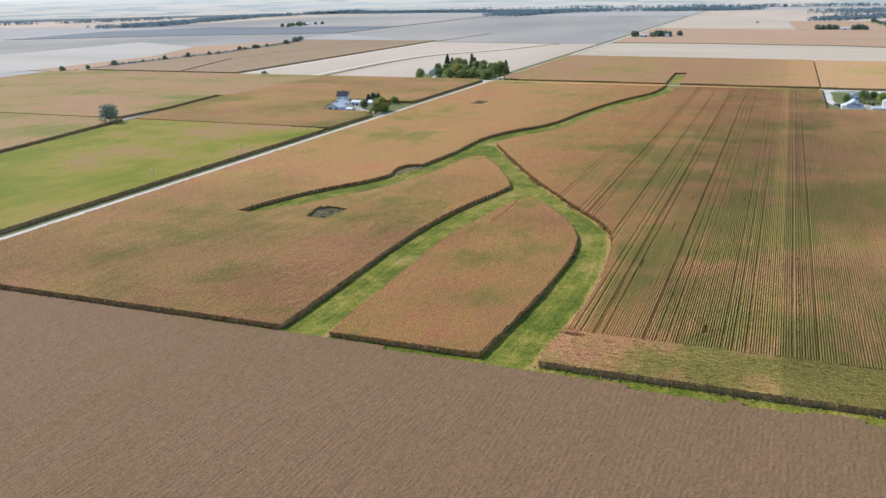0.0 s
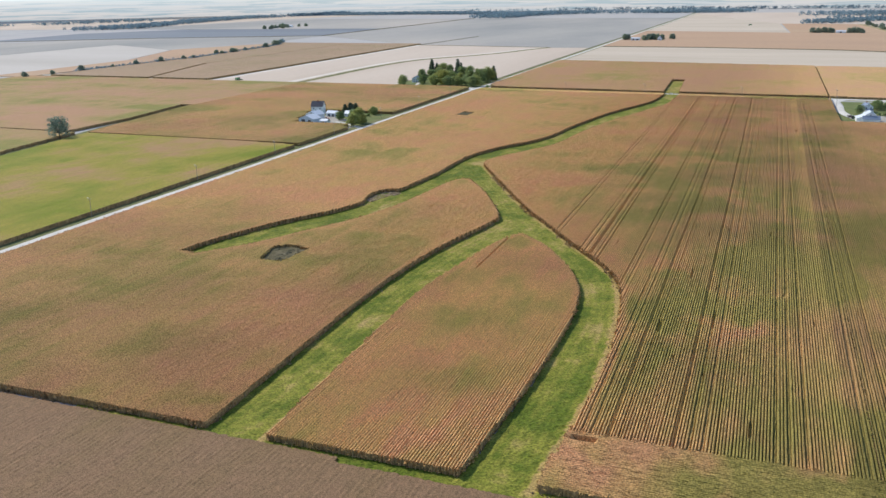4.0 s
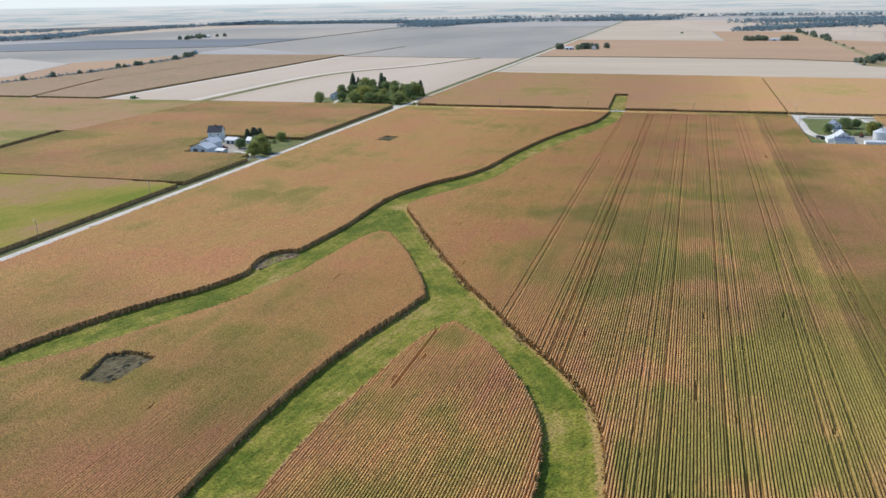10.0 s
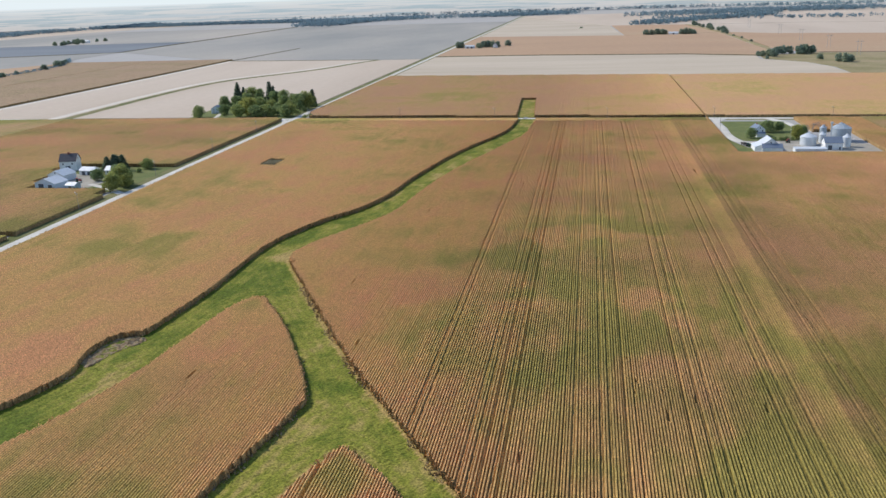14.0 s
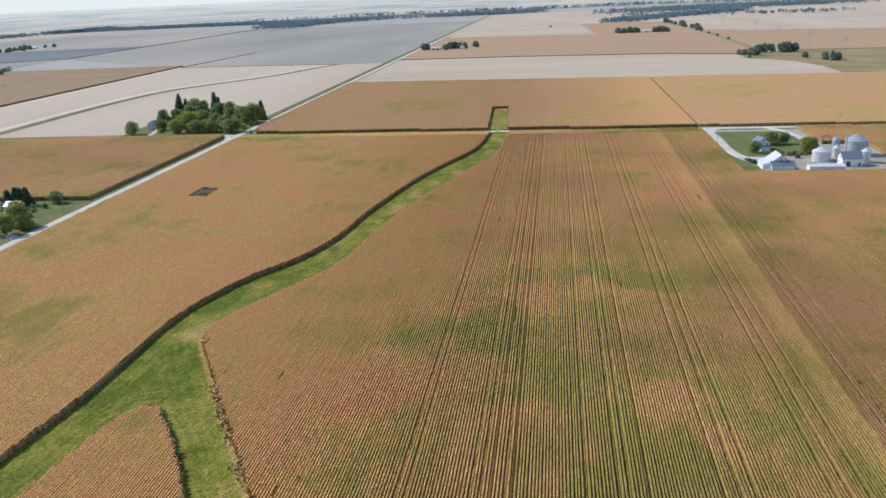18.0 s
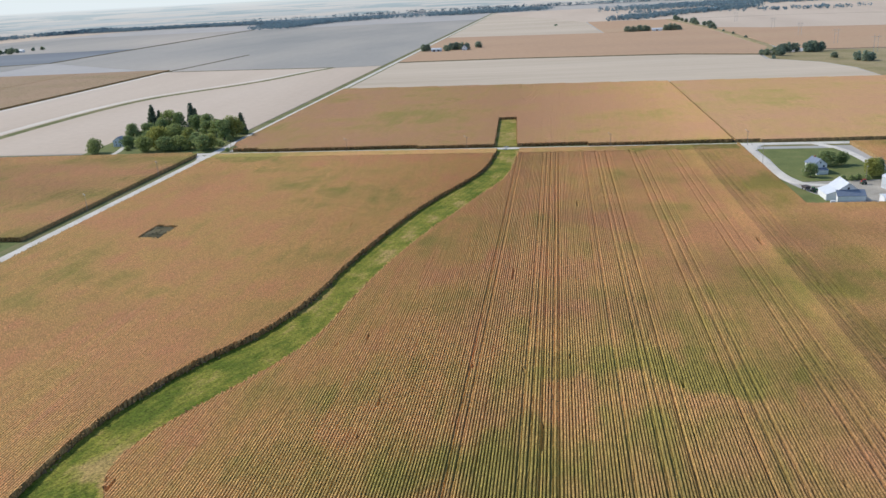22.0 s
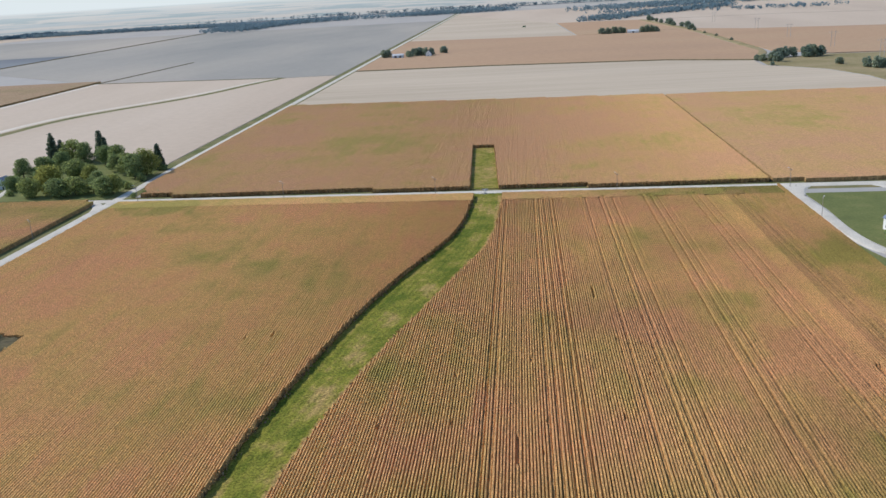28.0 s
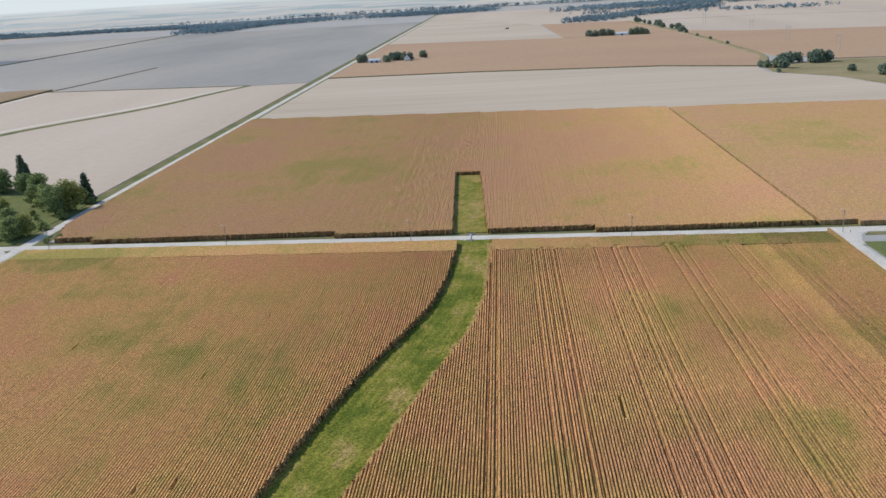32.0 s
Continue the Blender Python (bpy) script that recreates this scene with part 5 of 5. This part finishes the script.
grain_bin(467, -150, 2.9, 7.0, 1.8, "slim galvanised grain bin beside the barn")
grain_bin(455, -132, 2.3, 6.0, 1.5, "small galvanised hopper bin")
grain_bin(469.5, -124.5, 7.0, 9.5, 3.6, "large grey steel grain bin towering over the yard", 0.0, STEEL_GREY)
grain_bin(459, -117, 2.4, 8.5, 1.7, "tall narrow grey steel grain bin", 0.0, STEEL_GREY)
leg = tagged(new("grain_elevator"), "tall galvanised grain elevator leg with a spout", "elevator")
leg.matrix_world = pose(461.2, -130.6, 0)
part("shaft", boxed(-0.45, 0.45, -0.3, 0.3, -0.3, 13.5), METAL, leg)
part("head", boxed(-0.8, 0.8, -0.5, 0.5, 13.5, 14.8), METAL, leg)
bm = bmesh.new()
prism(bm, [(0.6, 13.9), (6.5, 12.2), (6.5, 12.5), (0.6, 14.2)], -0.15, 0.15, "y")
part("spout", bm, METAL, leg)
house = building("farmhouse", "white two-storey farmhouse with a grey-blue roof", "house", 415.5, -99.5, 8, 10, 5.4, 3.0, WHITE, ROOF_SLATE, "y", rot=12, seams=False, doors=[("s", 1.8, 1.0, 2.1)],
                 windows=[("s", -2.0, 0.9, 1.0, 1.4), ("s", -2.0, 3.5, 1.0, 1.3), ("s", 2.0, 3.5, 1.0, 1.3), ("s", 0, 5.9, 0.8, 1.0), ("w", -2.5, 0.9, 1.0, 1.4), ("w", 2.5, 0.9, 1.0, 1.4), ("w", -2.5, 3.5, 1.0, 1.3), ("w", 2.5, 3.5, 1.0, 1.3)])
lean_to(house, -3.4, 3.4, -8.0, -5.05, 3.2, 2.4, "s", WHITE, ROOF_SLATE)
part("chimney", boxed(-0.4, 0.4, 1.5, 2.2, 7.0, 9.4), BRICK, house, "red brick chimney")

# the white farm by the road
a = building("pole_barn", "pale blue steel barn with a white roof", "barn", -58.5, -293, 16, 12, 4.2, 3.0, BLUE_WALL, ROOF_WHITE, "y", rot=-8, doors=[("s", -3, 4.2, 3.8), ("s", 4, 3.2, 3.4)])
building("cattle_barn", "white barn with a bright metal roof", "barn", -67, -268, 13, 12, 4.2, 3.0, WHITE, ROOF_WHITE, "y", rot=-8, doors=[("s", 0, 4.0, 3.6)], windows=[("s", 0, 5.2, 1.0, 1.1)])
tall = building("hay_barn", "tall white barn with a dark hipped-looking roof", "barn", -82, -234, 11.5, 11, 7.0, 4.6, WHITE, ROOF_DARK, "x", rot=14, seams=False, doors=[("s", 0, 3.4, 3.6)], windows=[("s", -3.2, 4.4, 1.0, 1.2), ("s", 3.2, 4.4, 1.0, 1.2), ("e", 0, 7.4, 1.2, 1.4)])
part("cupola", boxed(-0.7, 0.7, -0.7, 0.7, 11.0, 12.8), BRICK, tall, "red-brown cupola")
building("garage", "white garage with a pale roof in the farmyard", "garage", -58, -249, 11, 8, 3.2, 1.8, WHITE, ROOF_WHITE, "x", rot=-6, doors=[("s", -2.2, 2.6, 2.4), ("s", 2.2, 2.6, 2.4)])
building("tool_shed", "small pale blue shed beside the barn", "shed", -42, -295, 7, 6, 2.8, 1.4, BLUE_WALL, ROOF_WHITE, "x", rot=-8, doors=[("s", 0, 2.2, 2.2)])
building("cottage", "low white house half hidden by spruces", "house", -41, -247, 9, 7, 3.0, 2.2, WHITE, ROOF_WHITE, "x", rot=-4, seams=False, doors=[("s", 0, 1.0, 2.1)], windows=[("s", -2.6, 0.9, 1.1, 1.3), ("s", 2.6, 0.9, 1.1, 1.3)])
# buildings among the grove and far away
building("grove_house", "grey-blue house between the grove's trees", "house", -98, 58, 9, 8, 5.0, 3.0, BLUE_WALL, ROOF_SLATE, "y", seams=False, doors=[("s", 1.5, 1.0, 2.1)], windows=[("s", -1.8, 1.0, 1.0, 1.3), ("s", -1.8, 3.4, 1.0, 1.2), ("s", 1.8, 3.4, 1.0, 1.2)])
building("far_shed", "long white shed with a bright roof at a far farm", "shed", 43, 996, 19, 9, 4.0, 2.0, BLUE_WALL, ROOF_WHITE, "x", doors=[("s", -4, 4, 3.2), ("s", 4, 4, 3.2)], z=0.8)
building("far_house", "grey house with a steep roof at a far farm", "house", 95, 1000, 9, 8, 4.6, 4.6, WHITE, ROOF_SLATE, "y", seams=False, doors=[("s", 0, 1.1, 2.1)], windows=[("s", -2.5, 1.0, 1.0, 1.2), ("s", 2.5, 1.0, 1.0, 1.2), ("s", 0, 4.6, 1.0, 1.2)], z=0.8)
building("distant_shed", "white shed between the trees of a distant farm", "shed", 480, 1338, 22, 9, 4.2, 2.2, WHITE, ROOF_WHITE, "x", doors=[("s", 0, 4.5, 3.4)], z=0.3)
building("western_barn", "white barn in a far western farmstead", "barn", -1245, 1600, 16, 12, 5, 3.4, WHITE, ROOF_WHITE, "x", doors=[("s", 0, 4, 3.6)], z=-0.1)
building("western_house", "white house in a far western farmstead", "house", -1215, 1650, 12, 10, 5, 3.0, WHITE, ROOF_WHITE, "x", windows=[("s", 0, 1, 1.2, 1.3)], z=-0.1)
building("skyline_barn", "white barn near the eastern skyline", "barn", 1290, 1830, 26, 14, 6, 4, WHITE, ROOF_WHITE, "x", doors=[("s", 0, 5, 4)], z=-0.1)
building("skyline_house", "white farmhouse near the eastern skyline", "house", 1240, 1850, 12, 10, 6, 4, WHITE, ROOF_WHITE, "x", windows=[("s", 0, 1, 1.2, 1.3)], z=-0.1)


# ---------------------------------------------------------------- poles, machines, small things
def rod(a, b, ra, rb=None, sides=8):
    v, q = [], []
    limb(v, q, a, b, ra, ra if rb is None else rb, sides)
    me = mesh_from("rod", np.array(v), np.array(q))
    bm = bmesh.new()
    bm.from_mesh(me)
    bm.verts.ensure_lookup_table()
    bm.faces.new([bm.verts[k] for k in range(sides - 1, -1, -1)])
    bm.faces.new([bm.verts[sides + k] for k in range(sides)])
    return bm


pole = tagged(new("utility_pole"), "weathered wooden utility pole with a crossarm", "utility pole", "utility poles along the roads")
part("post", rod((0, 0, -0.4), (0, 0, 10.2), 0.17, 0.11), WOOD, pole)
part("crossarm", boxed(-1.2, 1.2, -0.06, 0.06, 9.35, 9.5), WOOD, pole)
for s in (-1.05, -0.35, 0.9):
    part("insulator", rod((s, 0, 9.5), (s, 0, 9.72), 0.06, 0.04, 6), METAL, pole)
part("brace", rod((0.02, 0.08, 8.7), (0.75, 0.08, 9.4), 0.03, 0.03, 5), WOOD, pole)
part("lamp_arm", rod((0, 0, 9.9), (-0.9, 0, 10.6), 0.05, 0.04, 6), METAL, pole)
part("lamp_head", boxed(-1.7, -0.85, -0.16, 0.16, 10.55, 10.75), ROOF_WHITE, pole)
pole.matrix_world = pose(111, road_y(111) - 4.6, 0)
for x in (20, 201, 303, 395, 492):
    copy_thing(pole, pose(x, road_y(x) - 4.6, 0, 0, 0, 4))
copy_thing(pole, pose(391.5, -73.4, 0, 0, 0, 90))
for y in (-70, -163, -256, -349, -442, -535, -628):
    copy_thing(pole, pose(-4.6, y, 0, 0, 0, 90))

# Towers are greyer and paler than the poles, with haze painted in.
PYLON = plain("hazed_tower", (0.48, 0.46, 0.44), 0.9, 0.1)
tower = tagged(new("power_line_tower"), "wooden H-frame power line tower", "power line", "power line towers")
for s in (-2.6, 2.6):
    part("post", rod((s, 0, -0.5), (s, 0, 24), 0.32, 0.2, 6), PYLON, tower)
part("crossarm", boxed(-6.5, 6.5, -0.2, 0.2, 20.4, 20.8), PYLON, tower)
part("brace", rod((-2.6, 0, 13), (2.6, 0, 19), 0.12, 0.12, 5), PYLON, tower)
part("brace", rod((2.6, 0, 13), (-2.6, 0, 19), 0.12, 0.12, 5), PYLON, tower)
tower.matrix_world = pose(693, 808, 0)
for x, y in ((694, 1019), (699, 1240), (690, 1574), (695, 640)):
    copy_thing(tower, pose(x, y, 0))


def wheel(parent, x, y, r, w):
    ty = part("wheel", rod((x, y - w / 2, r), (x, y + w / 2, r), r, r, 18), RUBBER, parent, "black rubber tyre")
    part("rim", rod((x, y - w / 2 - 0.02, r), (x, y + w / 2 + 0.02, r), r * 0.55, r * 0.55, 14), GREENPAINT if r > 0.5 else METAL, ty)


def tractor(x, y, rot, paint, label, z=0.0):
    ob = tagged(new("tractor"), label, "tractor")
    ob.matrix_world = pose(x, y, z, 0, 0, rot)
    bm = bmesh.new()
    prism(bm, [(-0.3, 1.0), (1.9, 1.0), (2.0, 1.5), (1.7, 1.75), (-0.3, 1.95)], -0.42, 0.42, "y")
    part("hood", bm, paint, ob)
    bm = bmesh.new()
    prism(bm, [(-1.6, 1.1), (-0.35, 1.1), (-0.2, 1.9), (-0.45, 2.75), (-1.5, 2.75)], -0.75, 0.75, "y")
    part("cab", bm, GLASS, ob)
    part("cab_roof", boxed(-1.65, -0.3, -0.85, 0.85, 2.76, 2.95), paint, ob)
    part("exhaust", rod((0.9, 0.3, 1.75), (0.9, 0.3, 2.7), 0.06, 0.06, 6), RUBBER, ob)
    for s in (-1, 1):
        wheel(ob, -1.0, 0.95 * s, 0.85, 0.5)
        wheel(ob, 1.5, 0.8 * s, 0.5, 0.35)
    return ob


tractor(401.5, -149, 20, GREENPAINT, "old green tractor parked beside the barn")
tractor(431, -133, 100, RED, "dark red tractor standing in the farmyard")
tractor(-50, -276, 30, RED, "small red tractor in the white farm's yard", 0.0)
wagon = tagged(new("grain_wagon"), "grey grain wagon standing beside the barn", "wagon")
wagon.matrix_world = pose(398.5, -143.5, 0, 0, 0, 15)
bm = bmesh.new()
prism(bm, [(-1.1, 0.9), (1.1, 0.9), (1.5, 1.7), (1.5, 2.3), (-1.5, 2.3), (-1.5, 1.7)], -2.2, 2.2, "y")
part("hopper", bm, RUST, wagon)
part("drawbar", boxed(-0.08, 0.08, -4.0, -2.2, 0.75, 0.87), METAL, wagon)
for sx in (-1.15, 1.15):
    for sy in (-1.4, 1.4):
        part("wheel", rod((sx - 0.12, sy, 0.45), (sx + 0.12, sy, 0.45), 0.45, 0.45, 14), RUBBER, wagon)
tank = tagged(new("fuel_tank"), "white fuel tank on a stand beside the barn", "tank")
tank.matrix_world = pose(403.5, -174.0, 0)
part("tank_body", rod((-1.3, 0, 1.1), (1.3, 0, 1.1), 0.65, 0.65, 16), WHITE, tank)
for s in (-0.8, 0.8):
    part("stand", boxed(s - 0.1, s + 0.1, -0.5, 0.5, -0.2, 0.55), METAL, tank)
dish = tagged(new("yard_pole"), "white pole standing in the farmyard", "pole")
dish.matrix_world = pose(434, -128, 0)
part("post", rod((0, 0, -0.3), (0, 0, 9.0), 0.14, 0.1), WOOD, dish)
part("yard_light", boxed(-0.2, 0.9, -0.12, 0.12, 8.7, 8.85), ROOF_WHITE, dish)

combine = tagged(new("combine_harvester"), "combine harvester working a distant field", "combine")
combine.matrix_world = pose(262, 1780, 0.1, 0, 0, 200)
bm = bmesh.new()
prism(bm, [(-3.6, 1.2), (2.0, 1.2), (2.2, 3.4), (-2.6, 3.9), (-3.8, 2.6)], -1.5, 1.5, "y")
part("body", bm, GREENPAINT, combine)
part("cab", boxed(2.2, 3.8, -0.9, 0.9, 1.9, 3.7), GLASS, combine)
bm = bmesh.new()
prism(bm, [(4.6, 0.3), (6.0, 0.2), (5.4, 1.1), (4.6, 1.3)], -4.5, 4.5, "y")
part("header", bm, GREENPAINT, combine)
part("feeder", boxed(3.2, 4.7, -0.6, 0.6, 0.7, 1.6), GREENPAINT, combine)
for s in (-1, 1):
    wheel(combine, 2.0, 1.7 * s, 0.95, 0.7)
    wheel(combine, -2.6, 1.4 * s, 0.6, 0.45)
parked = copy_thing(combine, pose(-350, 29, 0.1, 0, 0, 80))

culvert = tagged(new("culvert"), "concrete culvert under the gravel road", "culvert")
culvert.matrix_world = pose(229, road_y(229), 0)
part("pipe", rod((0, -6.2, -0.05), (0, 6.2, -0.05), 0.55, 0.55, 14), CONCRETE, culvert)
for s in (-1, 1):
    part("headwall", boxed(-1.8, 1.8, 5.2 * s - 0.15, 5.2 * s + 0.15, -0.3, 0.75), CONCRETE, culvert)

mailbox = tagged(new("mailbox"), "small dark mailbox on a post at the farm drive", "mailbox")
mailbox.matrix_world = pose(397.5, -13.5, 0.05)
part("post", boxed(-0.05, 0.05, -0.05, 0.05, -0.3, 1.1), WOOD, mailbox)
part("mailbox_body", rod((-0.25, 0, 1.2), (0.25, 0, 1.2), 0.12, 0.12, 10), DOOR, mailbox)


def weed_fringe(name, line, count, width, seed, label):
    """Dead stalks and tufts that stand along the edge of the corn."""
    rs = np.random.RandomState(seed)
    p = rounded_line(line)
    cum = np.concatenate([[0], np.cumsum(np.hypot(*np.diff(p, axis=0).T))])
    s = rs.uniform(0, cum[-1], count)
    s = s[vnoise(s, 0 * s, 9, seed, 2) > 0.45]
    c = np.stack([np.interp(s, cum, p[:, 0]), np.interp(s, cum, p[:, 1])], -1) + rs.normal(size=(len(s), 2)) * width
    h = rs.uniform(0.2, 0.95, len(s))
    verts, quads = [], []
    for (x, y), t in zip(c, h):
        w = rs.uniform(0, math.pi)
        dx, dy = math.cos(w) * 0.28, math.sin(w) * 0.28
        lx, ly = rs.normal(size=2) * 0.25
        n = len(verts)
        verts += [(x - dx, y - dy, -0.2), (x + dx, y + dy, -0.2), (x + dx * 0.7 + lx, y + dy * 0.7 + ly, t), (x - dx * 0.9 + lx, y - dy * 0.9 + ly, t * 0.85)]
        quads.append((n, n + 1, n + 2, n + 3))
    ob = new(name, mesh_from(name, verts, quads))
    ob.data.materials.append(DEAD_WEEDS)
    return tagged(ob, label, "weeds", kind="stuff")


weed_fringe("edge_weeds", [(150, -520), (158, -489), (167, -497), (180, -516), (200, -556), (206, -572), (203, -592), (200, -610)], 1500, 1.0, 41, "pale dead weeds along the corn's edge")
weed_fringe("edge_weeds", [(131, -524), (134, -500), (136, -480), (135, -440), (137, -409), (148, -372), (164, -346), (173, -308)], 1300, 0.7, 42, "grey dead weeds at the foot of the corn")
weed_fringe("edge_weeds", [(240, -590), (256, -613), (272, -634), (282, -654), (287, -682), (291, -730), (289, -775)], 1100, 0.9, 43, "broken tan stalks along the corn's edge")
weed_fringe("edge_weeds", [(172, -473), (213, -548), (238, -586)], 800, 0.9, 44, "broken tan stalks where the waterway forks")
weed_fringe("edge_weeds", [(173, -308), (175, -275), (181, -237), (188, -195), (199, -150), (213, -107), (221, -72), (223, -12)], 1500, 0.8, 45, "pale dead grass at the foot of the corn")
weed_fringe("edge_weeds", [(203, -592), (195, -630), (192, -665), (191, -700), (193, -760), (194, -803)], 900, 0.7, 46, "grey dead weeds at the foot of the corn")
weed_fringe("edge_weeds", [(85, -671), (89, -649), (104, -607), (125, -561)], 700, 0.7, 47, "grey dead weeds along the western branch")
weed_fringe("edge_weeds", [(286, SOUTH - 1), (400, SOUTH - 1), (512, SOUTH - 1)], 900, 0.8, 48, "dry weeds along the end rows")
weed_fringe("edge_weeds", [(12, SOUTH - 0.6), (120, SOUTH - 0.6), (193, SOUTH - 0.6)], 600, 0.5, 49, "dry weeds between corn and soybeans")
